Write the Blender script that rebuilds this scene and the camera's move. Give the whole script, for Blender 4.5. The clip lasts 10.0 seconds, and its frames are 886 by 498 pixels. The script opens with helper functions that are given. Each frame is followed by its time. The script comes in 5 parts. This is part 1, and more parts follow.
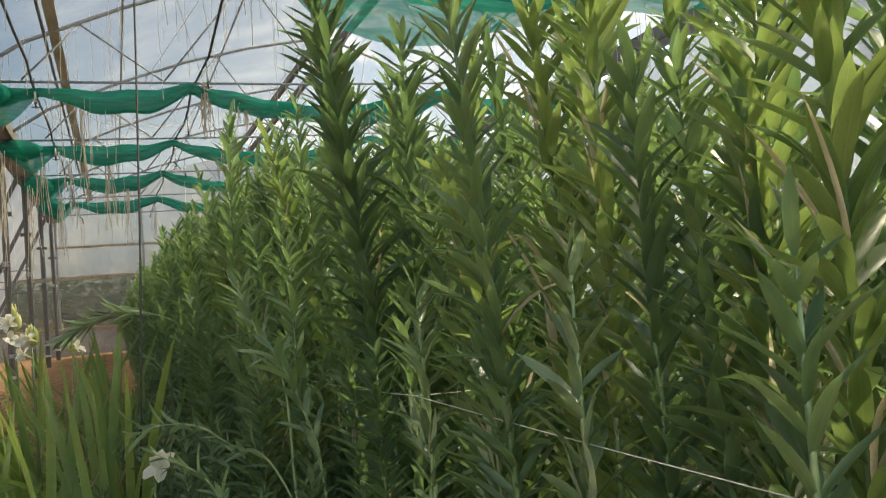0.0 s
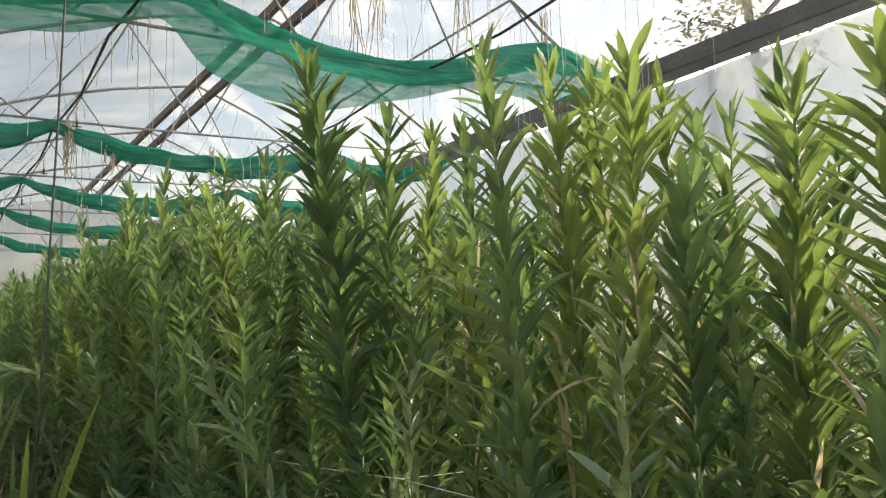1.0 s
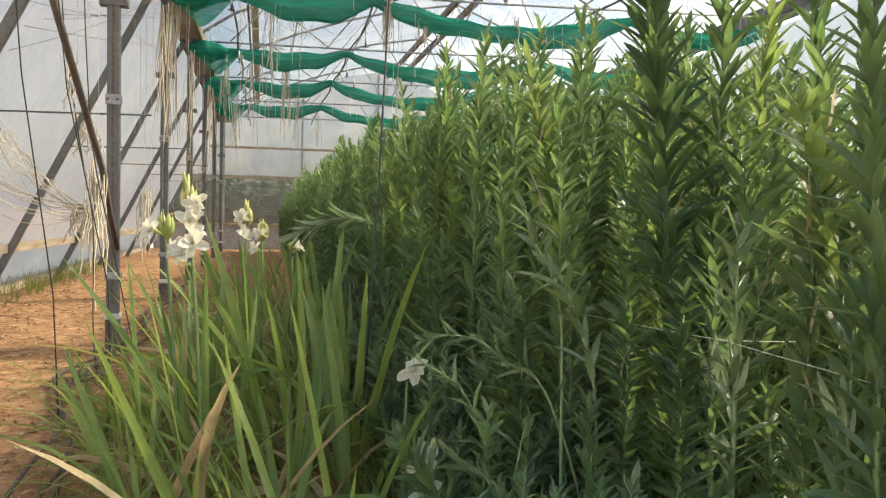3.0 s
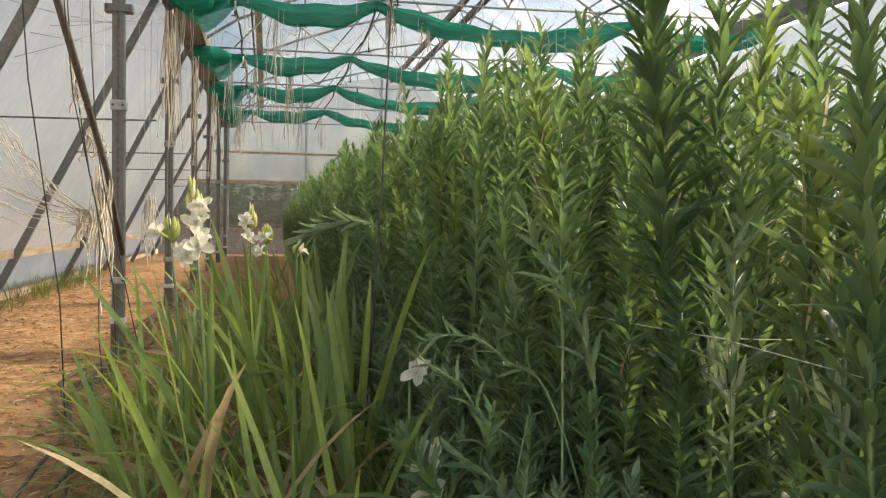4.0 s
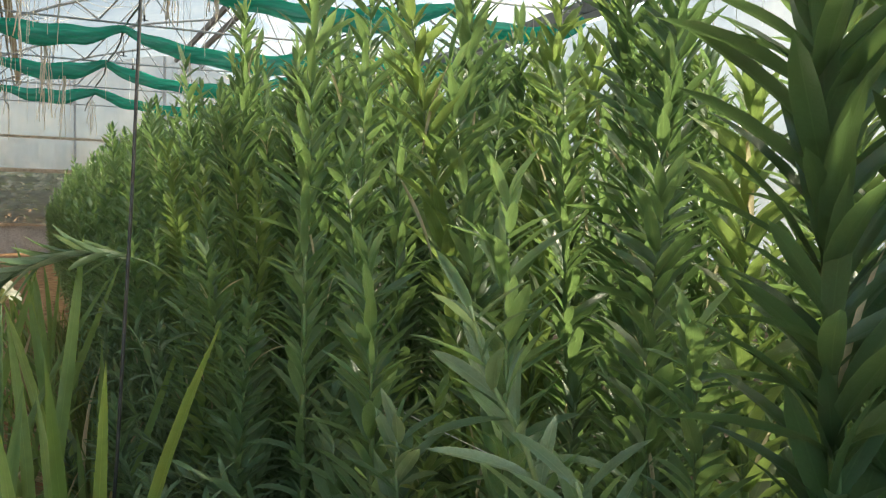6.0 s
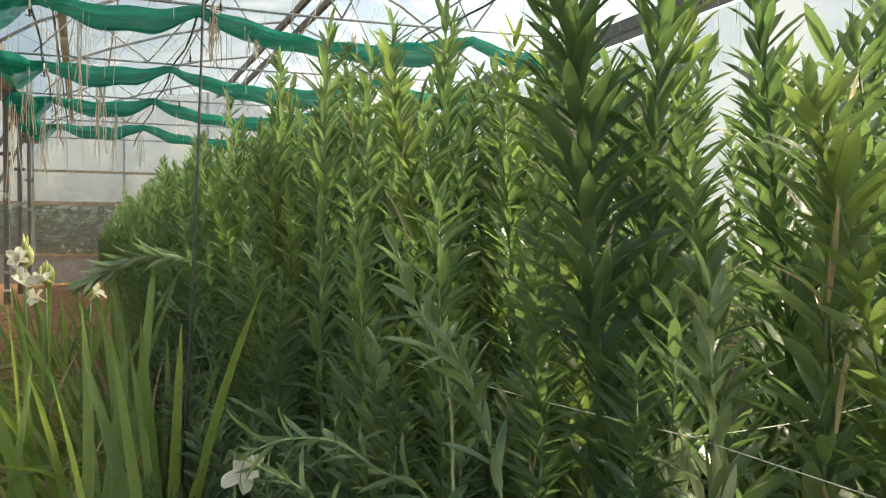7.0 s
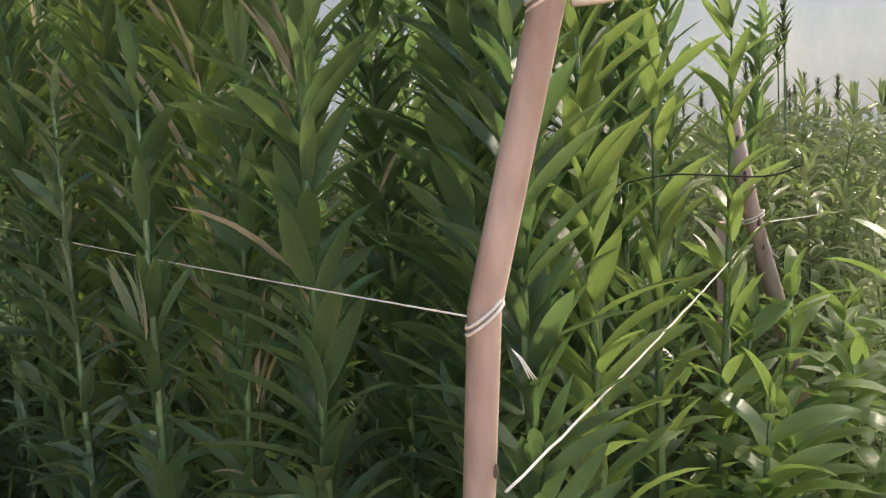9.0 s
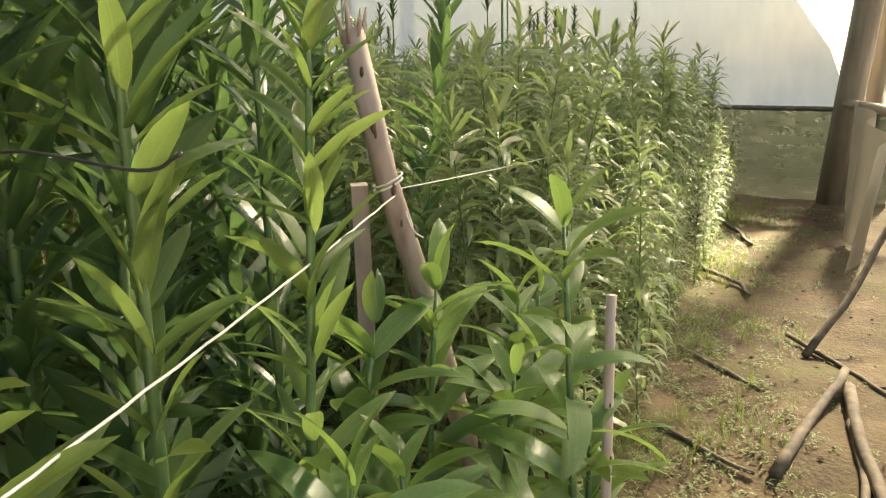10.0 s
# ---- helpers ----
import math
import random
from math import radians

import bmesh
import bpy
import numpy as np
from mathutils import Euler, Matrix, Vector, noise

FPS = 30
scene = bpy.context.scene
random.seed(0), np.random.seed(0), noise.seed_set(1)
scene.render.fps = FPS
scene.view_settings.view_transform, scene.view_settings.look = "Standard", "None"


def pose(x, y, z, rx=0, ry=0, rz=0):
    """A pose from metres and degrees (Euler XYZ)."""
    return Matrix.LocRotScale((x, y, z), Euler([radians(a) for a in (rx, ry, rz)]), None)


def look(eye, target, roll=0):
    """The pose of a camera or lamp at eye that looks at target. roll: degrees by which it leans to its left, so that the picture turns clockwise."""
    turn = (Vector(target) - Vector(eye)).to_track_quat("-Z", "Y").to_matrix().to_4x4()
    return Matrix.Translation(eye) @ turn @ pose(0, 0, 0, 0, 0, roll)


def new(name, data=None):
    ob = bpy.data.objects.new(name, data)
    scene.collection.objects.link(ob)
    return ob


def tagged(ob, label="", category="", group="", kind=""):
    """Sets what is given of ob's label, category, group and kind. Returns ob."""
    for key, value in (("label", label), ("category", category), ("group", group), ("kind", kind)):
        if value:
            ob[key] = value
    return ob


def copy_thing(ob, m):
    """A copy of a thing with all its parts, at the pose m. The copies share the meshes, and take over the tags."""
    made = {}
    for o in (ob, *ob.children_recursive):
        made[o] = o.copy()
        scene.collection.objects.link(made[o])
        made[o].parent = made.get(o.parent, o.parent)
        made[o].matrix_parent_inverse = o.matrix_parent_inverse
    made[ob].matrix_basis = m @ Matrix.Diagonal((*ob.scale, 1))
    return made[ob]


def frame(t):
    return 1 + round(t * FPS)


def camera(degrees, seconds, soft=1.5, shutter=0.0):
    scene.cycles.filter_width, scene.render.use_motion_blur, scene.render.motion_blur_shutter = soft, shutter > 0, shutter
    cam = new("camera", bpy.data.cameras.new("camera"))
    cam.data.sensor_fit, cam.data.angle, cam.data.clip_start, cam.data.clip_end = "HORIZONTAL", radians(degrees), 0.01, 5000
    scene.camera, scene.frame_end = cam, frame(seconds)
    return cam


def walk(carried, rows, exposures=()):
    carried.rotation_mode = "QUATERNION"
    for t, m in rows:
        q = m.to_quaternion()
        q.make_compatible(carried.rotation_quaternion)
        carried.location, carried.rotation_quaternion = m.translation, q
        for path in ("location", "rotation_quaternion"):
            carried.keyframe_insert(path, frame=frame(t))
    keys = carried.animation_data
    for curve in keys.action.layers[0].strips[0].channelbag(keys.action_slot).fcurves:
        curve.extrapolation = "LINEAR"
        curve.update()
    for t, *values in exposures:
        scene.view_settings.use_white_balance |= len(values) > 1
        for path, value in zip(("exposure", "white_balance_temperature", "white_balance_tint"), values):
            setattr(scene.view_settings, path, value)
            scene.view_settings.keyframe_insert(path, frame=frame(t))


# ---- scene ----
# camera and walk
cam = camera(58.0, 10.0, soft=1.2)
PATH = [
    (0.0, pose(0.300, -0.090, 0.948, 92.70, 4.80, -22.30)),
    (0.5, pose(0.099, 0.001, 0.960, 94.28, 1.84, -31.53)),
    (1.0, pose(0.066, -0.015, 1.000, 96.45, 2.05, -33.32)),
    (1.5, pose(0.053, -0.020, 1.000, 99.41, -0.09, -31.37)),
    (2.0, pose(0.028, -0.026, 0.989, 99.00, -2.03, -23.36)),
    (2.5, pose(0.006, 0.003, 0.982, 94.45, -2.31, -14.65)),
    (3.0, pose(0.018, 0.009, 0.962, 87.74, -1.18, -12.75)),
    (3.2, pose(0.027, 0.015, 0.956, 85.73, -0.78, -13.14)),
    (4.3, pose(0.015, -0.020, 0.958, 90.40, -0.80, -12.35)),
    (4.5, pose(0.020, 0.120, 0.970, 92.00, -1.00, -13.50)),
    (5.0, pose(0.070, 0.560, 1.030, 92.60, -1.80, -17.60)),
    (5.5, pose(0.160, 0.860, 1.060, 91.60, -1.40, -22.00)),
    (6.0, pose(0.220, 0.960, 1.050, 87.60, -1.00, -27.00)),
    (6.2, pose(0.220, 0.890, 1.045, 86.80, -0.60, -27.40)),
    (7.3, pose(0.100, 0.240, 0.985, 90.00, 0.30, -23.50)),
    (7.5, pose(0.100, 0.050, 0.980, 89.50, 1.00, -24.00)),
    (8.0, pose(0.165, -0.430, 0.888, 91.40, 2.70, -21.70)),
    (8.2, pose(0.220, -0.440, 0.880, 89.90, 3.20, -24.60)),
    (8.5, pose(0.372, -0.447, 0.873, 86.80, 3.40, -28.40)),
    (8.7, pose(0.423, -0.465, 0.870, 85.60, 3.10, -32.10)),
    (8.9, pose(0.471, -0.475, 0.864, 84.10, 3.00, -35.90)),
    (9.0, pose(0.504, -0.468, 0.857, 83.20, 2.90, -38.20)),
    (9.2, pose(0.610, -0.425, 0.842, 82.00, 2.50, -43.20)),
    (9.35, pose(0.690, -0.390, 0.868, 79.60, 2.00, -47.60)),
    (9.5, pose(0.732, -0.370, 0.897, 77.59, 1.66, -51.37)),
    (9.7, pose(0.792, -0.361, 0.905, 76.60, 0.85, -52.80)),
    (10.0, pose(0.938, -0.371, 0.860, 77.21, 0.61, -53.94)),
]
EXPOSURES = [(0.0, 2.72, 6950, 2), (0.5, 2.78, 7050, 3), (1.0, 2.77, 7100, 3), (1.5, 2.52, 6850, 5), (2.0, 2.44, 6800, 5), (2.5, 2.7, 6850, 5), (3.0, 3.08, 6950, 5), (4.5, 2.88, 7100, 4), (5.0, 3.03, 6950, 2), (5.5, 2.95, 6750, 0), (6.2, 3.08, 6700, -1), (7.6, 2.94, 7350, 0), (8.0, 2.70, 6600, 12), (8.5, 2.40, 6250, 11), (9.0, 2.42, 6600, 8), (9.5, 2.15, 7200, 7), (9.7, 2.3, 7200, 4), (10.0, 2.62, 7500, 0)]
walk(cam, PATH, EXPOSURES)

# world and sun: low sun beyond the right-hand wall
SUN_DIR = Vector((0.80, 0.0, 0.60)).normalized()
world = bpy.data.worlds.new("world")
scene.world = world
world.use_nodes = True
wn, wl = world.node_tree.nodes, world.node_tree.links
sky = wn.new("ShaderNodeTexSky")
sky.sky_type = "NISHITA"
sky.sun_disc = False
sky.sun_elevation = math.asin(SUN_DIR.z)
sky.sun_rotation = math.atan2(SUN_DIR.x, SUN_DIR.y)
sky.air_density, sky.dust_density = 1.0, 3.5
wl.new(sky.outputs[0], wn["Background"].inputs[0])
wn["Background"].inputs[1].default_value = 0.15
sun = new("sun", bpy.data.lights.new("sun", "SUN"))
sun.data.energy, sun.data.angle, sun.data.color = 4.8, radians(5.0), (1.0, 0.88, 0.70)
sun.matrix_world = look(SUN_DIR * 30, (0, 0, 0))


# ---------------------------------------------------------------- materials
def nodes_of(name):
    m = bpy.data.materials.new(name)
    m.use_nodes = True
    n = m.node_tree.nodes
    n.clear()
    out = n.new("ShaderNodeOutputMaterial")
    return m, n, m.node_tree.links, out


def ramp(n, l, fac, stops):
    r = n.new("ShaderNodeValToRGB")
    e = r.color_ramp.elements
    while len(e) < len(stops):
        e.new(0.5)
    for k, (p, c) in zip(e, stops):
        k.position, k.color = p, (*c, 1)
    l.new(fac, r.inputs[0])
    return r.outputs[0]


def noise_tex(n, l, scale, detail=4, coord="Object", stretch=None, rough=0.55):
    tc = n.new("ShaderNodeTexCoord")
    t = n.new("ShaderNodeTexNoise")
    t.inputs["Scale"].default_value, t.inputs["Detail"].default_value, t.inputs["Roughness"].default_value = scale, detail, rough
    if stretch:
        mp = n.new("ShaderNodeMapping")
        mp.inputs["Scale"].default_value = stretch
        l.new(tc.outputs[coord], mp.inputs[0])
        l.new(mp.outputs[0], t.inputs[0])
    else:
        l.new(tc.outputs[coord], t.inputs[0])
    return t.outputs[0]


def mixc(n, l, fac, a, b, mode="MIX"):
    m = n.new("ShaderNodeMix")
    m.data_type, m.blend_type = "RGBA", mode
    for sock, v in ((m.inputs[0], fac), (m.inputs[6], a), (m.inputs[7], b)):
        if isinstance(v, (int, float)):
            sock.default_value = v
        elif isinstance(v, tuple):
            sock.default_value = (*v, 1)
        else:
            l.new(v, sock)
    return m.outputs[2]


def bump(n, l, height, strength, dist=0.01):
    b = n.new("ShaderNodeBump")
    b.inputs["Strength"].default_value, b.inputs["Distance"].default_value = strength, dist
    l.new(height, b.inputs["Height"])
    return b.outputs[0]


def plain_mat(name, stops, scale=20, rough=0.6, metal=0.0, bump_s=0.2, bump_d=0.004, stretch=None, spec=0.5, detail=5, coord="Object"):
    m, n, l, out = nodes_of(name)
    t = noise_tex(n, l, scale, detail, coord, stretch)
    big = noise_tex(n, l, scale * 0.13, 3, coord)
    c = ramp(n, l, t, stops)
    c = mixc(n, l, 0.45, c, ramp(n, l, big, ((0.3, (0.62, 0.62, 0.62)), (0.7, (1.3, 1.3, 1.3)))), "MULTIPLY")
    p = n.new("ShaderNodeBsdfPrincipled")
    l.new(c, p.inputs["Base Color"])
    p.inputs["Roughness"].default_value, p.inputs["Metallic"].default_value = rough, metal
    p.inputs["Specular IOR Level"].default_value = spec
    if bump_s:
        l.new(bump(n, l, t, bump_s, bump_d), p.inputs["Normal"])
    l.new(p.outputs[0], out.inputs[0])
    return m


def leaf_mat(name, dark, mid, light, glow, trans=0.4, rough=0.38, dry=None):
    """A leaf: waxy face, light through the blade, parallel veins, a hue of its own for each leaf."""
    m, n, l, out = nodes_of(name)
    geo = n.new("ShaderNodeNewGeometry")
    info = n.new("ShaderNodeObjectInfo")
    add = n.new("ShaderNodeMath")
    add.operation = "ADD"
    l.new(geo.outputs["Random Per Island"], add.inputs[0])
    l.new(info.outputs["Random"], add.inputs[1])
    fr = n.new("ShaderNodeMath")
    fr.operation = "FRACT"
    l.new(add.outputs[0], fr.inputs[0])
    stops = [(0.0, dark), (0.5, mid), (0.9, light)]
    if dry:
        stops += [(0.972, light), (0.985, dry)]
    c = ramp(n, l, fr.outputs[0], stops)
    tc = n.new("ShaderNodeTexCoord")
    mp = n.new("ShaderNodeMapping")
    mp.inputs["Scale"].default_value = (7, 0.35, 1)
    l.new(tc.outputs["UV"], mp.inputs[0])
    vein = n.new("ShaderNodeTexWave")
    vein.inputs["Scale"].default_value, vein.inputs["Distortion"].default_value = 1.6, 0.6
    l.new(mp.outputs[0], vein.inputs[0])
    sep = n.new("ShaderNodeSeparateXYZ")
    l.new(tc.outputs["UV"], sep.inputs[0])
    off = n.new("ShaderNodeMath")
    off.operation = "SUBTRACT"
    l.new(sep.outputs[0], off.inputs[0])
    off.inputs[1].default_value = 0.5
    side = n.new("ShaderNodeMath")
    side.operation = "ABSOLUTE"
    l.new(off.outputs[0], side.inputs[0])
    rib = ramp(n, l, side.outputs[0], ((0.0, (1.55, 1.45, 1.3)), (0.045, (0.82, 0.84, 0.82)), (0.38, (1.0, 1.0, 1.0)), (0.44, (1.1, 1.08, 1.05)), (0.49, (1.9, 1.6, 1.7))))
    blotch = noise_tex(n, l, 45, 3)
    c = mixc(n, l, 0.55, c, ramp(n, l, blotch, ((0.3, (0.65, 0.7, 0.6)), (0.7, (1.25, 1.2, 1.15)))), "MULTIPLY")
    c = mixc(n, l, 0.7, c, rib, "MULTIPLY")
    c = mixc(n, l, 0.55, c, ramp(n, l, vein.outputs[1], ((0.0, (0.75, 0.75, 0.75)), (1.0, (1.25, 1.25, 1.15)))), "MULTIPLY")
    p = n.new("ShaderNodeBsdfPrincipled")
    l.new(c, p.inputs["Base Color"])
    p.inputs["Roughness"].default_value = rough
    p.inputs["Specular IOR Level"].default_value = 0.62
    l.new(bump(n, l, vein.outputs[1], 0.45, 0.0015), p.inputs["Normal"])
    tr = n.new("ShaderNodeBsdfTranslucent")
    l.new(mixc(n, l, 0.75, c, glow), tr.inputs[0])
    mx = n.new("ShaderNodeMixShader")
    mx.inputs[0].default_value = trans
    l.new(p.outputs[0], mx.inputs[1])
    l.new(tr.outputs[0], mx.inputs[2])
    l.new(mx.outputs[0], out.inputs[0])
    return m


def sheet_mat(name, col, clear=0.3, trans=0.5, dirt=(0.5, 0.42, 0.32), dirt_amount=0.35, scale=1.2):
    """Weathered greenhouse film: part of the light goes straight through, part is spread, part comes back."""
    m, n, l, out = nodes_of(name)
    big = noise_tex(n, l, scale, 5)
    fine = noise_tex(n, l, scale * 14, 4, stretch=(1, 1, 0.25))
    c = mixc(n, l, ramp(n, l, big, ((0.45, (0, 0, 0)), (0.75, (dirt_amount,) * 3))), col, dirt)
    c = mixc(n, l, 0.35, c, ramp(n, l, fine, ((0.3, (0.75, 0.75, 0.75)), (0.7, (1.15, 1.15, 1.15)))), "MULTIPLY")
    d = n.new("ShaderNodeBsdfPrincipled")
    d.inputs["Roughness"].default_value = 0.45
    l.new(c, d.inputs["Base Color"])
    l.new(bump(n, l, big, 0.35, 0.05), d.inputs["Normal"])
    t = n.new("ShaderNodeBsdfTranslucent")
    l.new(c, t.inputs[0])
    m1 = n.new("ShaderNodeMixShader")
    m1.inputs[0].default_value = trans
    l.new(d.outputs[0], m1.inputs[1])
    l.new(t.outputs[0], m1.inputs[2])
    tp = n.new("ShaderNodeBsdfTransparent")
    m2 = n.new("ShaderNodeMixShader")
    m2.inputs[0].default_value = clear
    l.new(m1.outputs[0], m2.inputs[1])
    l.new(tp.outputs[0], m2.inputs[2])
    l.new(m2.outputs[0], out.inputs[0])
    return m


def net_mat(name, col, holes):
    m, n, l, out = nodes_of(name)
    t = noise_tex(n, l, 9, 4, stretch=(0.4, 1, 3))
    fine = noise_tex(n, l, 260, 2)
    c = mixc(n, l, 0.6, col, ramp(n, l, t, ((0.3, (0.55, 0.6, 0.6)), (0.7, (1.3, 1.3, 1.3)))), "MULTIPLY")
    d = n.new("ShaderNodeBsdfDiffuse")
    l.new(c, d.inputs[0])
    l.new(bump(n, l, fine, 0.3, 0.002), d.inputs["Normal"])
    tr = n.new("ShaderNodeBsdfTranslucent")
    l.new(c, tr.inputs[0])
    m1 = n.new("ShaderNodeMixShader")
    m1.inputs[0].default_value = 0.55
    l.new(d.outputs[0], m1.inputs[1])
    l.new(tr.outputs[0], m1.inputs[2])
    tp = n.new("ShaderNodeBsdfTransparent")
    m2 = n.new("ShaderNodeMixShader")
    streak = noise_tex(n, l, 7, 3, stretch=(0.35, 1, 4))
    l.new(ramp(n, l, streak, ((0.3, (holes * 0.35,) * 3), (0.7, (min(0.9, holes * 1.9),) * 3))), m2.inputs[0])
    l.new(m1.outputs[0], m2.inputs[1])
    l.new(tp.outputs[0], m2.inputs[2])
    l.new(m2.outputs[0], out.inputs[0])
    return m


def ground_mat():
    m, n, l, out = nodes_of("bare_soil")
    t = noise_tex(n, l, 9, 8, rough=0.65)
    fine = noise_tex(n, l, 60, 5)
    big = noise_tex(n, l, 0.8, 4)
    c = ramp(n, l, t, ((0.3, (0.12, 0.066, 0.036)), (0.5, (0.33, 0.19, 0.10)), (0.72, (0.50, 0.33, 0.185))))
    c = mixc(n, l, 0.5, c, ramp(n, l, fine, ((0.3, (0.6, 0.6, 0.6)), (0.7, (1.4, 1.35, 1.3)))), "MULTIPLY")
    # the trodden path by the front of the beds is sandier, with moss; its colour is darkened against the sun
    tc = n.new("ShaderNodeTexCoord")
    sep = n.new("ShaderNodeSeparateXYZ")
    l.new(tc.outputs["Object"], sep.inputs[0])
    mr = n.new("ShaderNodeMapRange")
    mr.inputs["From Min"].default_value, mr.inputs["From Max"].default_value = 0.8, 1.8
    l.new(sep.outputs[0], mr.inputs[0])
    sand = ramp(n, l, noise_tex(n, l, 4.5, 4, rough=0.5), ((0.3, (0.06, 0.039, 0.024)), (0.55, (0.110, 0.076, 0.045)), (0.75, (0.175, 0.124, 0.077))))
    moss_n = noise_tex(n, l, 2.6, 6, rough=0.7)
    sand = mixc(n, l, ramp(n, l, moss_n, ((0.50, (0, 0, 0)), (0.62, (0.55, 0.55, 0.55)))), sand, (0.10, 0.10, 0.035))
    c = mixc(n, l, mr.outputs[0], c, sand)
    c = mixc(n, l, 0.4, c, ramp(n, l, big, ((0.3, (0.7, 0.7, 0.7)), (0.7, (1.2, 1.2, 1.2)))), "MULTIPLY")
    p = n.new("ShaderNodeBsdfPrincipled")
    l.new(c, p.inputs["Base Color"])
    p.inputs["Roughness"].default_value = 0.9
    p.inputs["Specular IOR Level"].default_value = 0.2
    l.new(bump(n, l, fine, 0.5, 0.015), p.inputs["Normal"])
    l.new(p.outputs[0], out.inputs[0])
    return m


LEAF = leaf_mat("lily_leaf", (0.074, 0.138, 0.078), (0.116, 0.202, 0.106), (0.170, 0.262, 0.135), (0.31, 0.47, 0.14), 0.42, 0.30)
# Darker lily leaf: a natural tone, and shade put into colour at the corner.
LEAF_DARK_SHADE = leaf_mat("dark_and_shaded_lily_leaf", (0.041, 0.085, 0.045), (0.063, 0.124, 0.061), (0.091, 0.160, 0.076), (0.26, 0.42, 0.13), 0.36, 0.30)
# Yellower leaf: a natural tone, and backlight put into colour on glowing stalks.
LEAF_PALE_BACKLIT = leaf_mat("yellowish_backlit_lily_leaf", (0.090, 0.155, 0.054), (0.135, 0.215, 0.074), (0.19, 0.275, 0.096), (0.39, 0.53, 0.14), 0.44, 0.32)
# Young shoots, lightened further: fill light low in the bed goes into the colour.
LEAF_SHOOT = leaf_mat("lightened_shoot_leaf", (0.115, 0.185, 0.108), (0.165, 0.250, 0.145), (0.23, 0.315, 0.19), (0.33, 0.46, 0.20), 0.32, 0.25)
LEAF_UNDER = leaf_mat("leaf_underside", (0.24, 0.31, 0.20), (0.30, 0.38, 0.25), (0.36, 0.43, 0.29), (0.36, 0.46, 0.22), 0.3, 0.5)
LEAF_DRY = leaf_mat("withered_leaf", (0.44, 0.38, 0.26), (0.56, 0.50, 0.36), (0.66, 0.60, 0.45), (0.70, 0.62, 0.42), 0.5, 0.6)
BLADE_DRY = leaf_mat("withered_blade", (0.30, 0.21, 0.12), (0.44, 0.34, 0.20), (0.60, 0.51, 0.34), (0.62, 0.52, 0.30), 0.4, 0.6)
# Low bed leaves; the pale beige tone paints sun glints into the colour.
LEAF_LOW = leaf_mat("glinting_low_leaf", (0.105, 0.165, 0.070), (0.18, 0.245, 0.105), (0.31, 0.34, 0.19), (0.42, 0.52, 0.19), 0.38, 0.28)
LEAF_FRESH = leaf_mat("fresh_leaf", (0.085, 0.165, 0.052), (0.13, 0.230, 0.072), (0.20, 0.30, 0.105), (0.38, 0.54, 0.13), 0.38, 0.33)
BLADE = leaf_mat("sword_leaf", (0.075, 0.145, 0.050), (0.135, 0.22, 0.068), (0.24, 0.32, 0.09), (0.40, 0.54, 0.10), 0.38, 0.4, (0.46, 0.35, 0.14))
GRASS = leaf_mat("grass", (0.07, 0.10, 0.028), (0.11, 0.145, 0.04), (0.17, 0.195, 0.07), (0.35, 0.45, 0.08), 0.35, 0.5, (0.34, 0.27, 0.13))
BUSH = leaf_mat("bush_leaf", (0.03, 0.05, 0.016), (0.05, 0.08, 0.024), (0.08, 0.11, 0.035), (0.2, 0.28, 0.06), 0.25, 0.5)
STEM = plain_mat("stem", ((0.3, (0.075, 0.13, 0.045)), (0.7, (0.14, 0.21, 0.075))), 30, 0.45)
STEM_PALE = plain_mat("pale_stem", ((0.3, (0.13, 0.20, 0.085)), (0.7, (0.21, 0.29, 0.135))), 30, 0.4)
PETAL = leaf_mat("petal", (0.72, 0.73, 0.66), (0.8, 0.8, 0.76), (0.84, 0.84, 0.8), (0.85, 0.85, 0.72), 0.45, 0.5)
BUD = leaf_mat("bud", (0.2, 0.3, 0.08), (0.34, 0.42, 0.14), (0.5, 0.52, 0.26), (0.5, 0.6, 0.2), 0.3, 0.5)
SPIKE = leaf_mat("dark_spike", (0.035, 0.055, 0.025), (0.06, 0.08, 0.03), (0.09, 0.1, 0.04), (0.2, 0.3, 0.06), 0.2, 0.6)
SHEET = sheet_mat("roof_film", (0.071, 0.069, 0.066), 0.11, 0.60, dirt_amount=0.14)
# East slope film is darkened in colour to hold down the sun's glow.
SHEET_EAST = sheet_mat("darker_roof_film", (0.032, 0.031, 0.030), 0.165, 0.60, dirt_amount=0.2)
WALL_SHEET = sheet_mat("wall_film", (0.295, 0.268, 0.228), 0.035, 0.62, dirt_amount=0.35)
SOUTH_SHEET = sheet_mat("clear_fill_film", (0.90, 0.89, 0.87), 0.88, 0.88, dirt_amount=0.15)
EAST_SHEET = sheet_mat("grey_film", (0.066, 0.080, 0.104), 0.03, 0.45, dirt_amount=0.08)
LIGHT_FILTER = sheet_mat("light_filter_film", (0.40, 0.39, 0.365), 0.42, 0.6, dirt_amount=0.2)
SKIRT_NET = net_mat("dark_skirt_net", (0.018, 0.020, 0.015), 0.035)
END_SHEET = sheet_mat("end_panel", (0.225, 0.228, 0.228), 0.04, 0.5, dirt_amount=0.5, scale=0.7)
FLAP = sheet_mat("curtain_film", (0.20, 0.178, 0.145), 0.04, 0.4, dirt_amount=0.6)
INSECT = net_mat("insect_net", (0.07, 0.07, 0.062), 0.09)
NET = net_mat("shade_net", (0.04, 0.38, 0.28), 0.17)
NET_THIN = net_mat("shade_net_single", (0.06, 0.42, 0.31), 0.20)
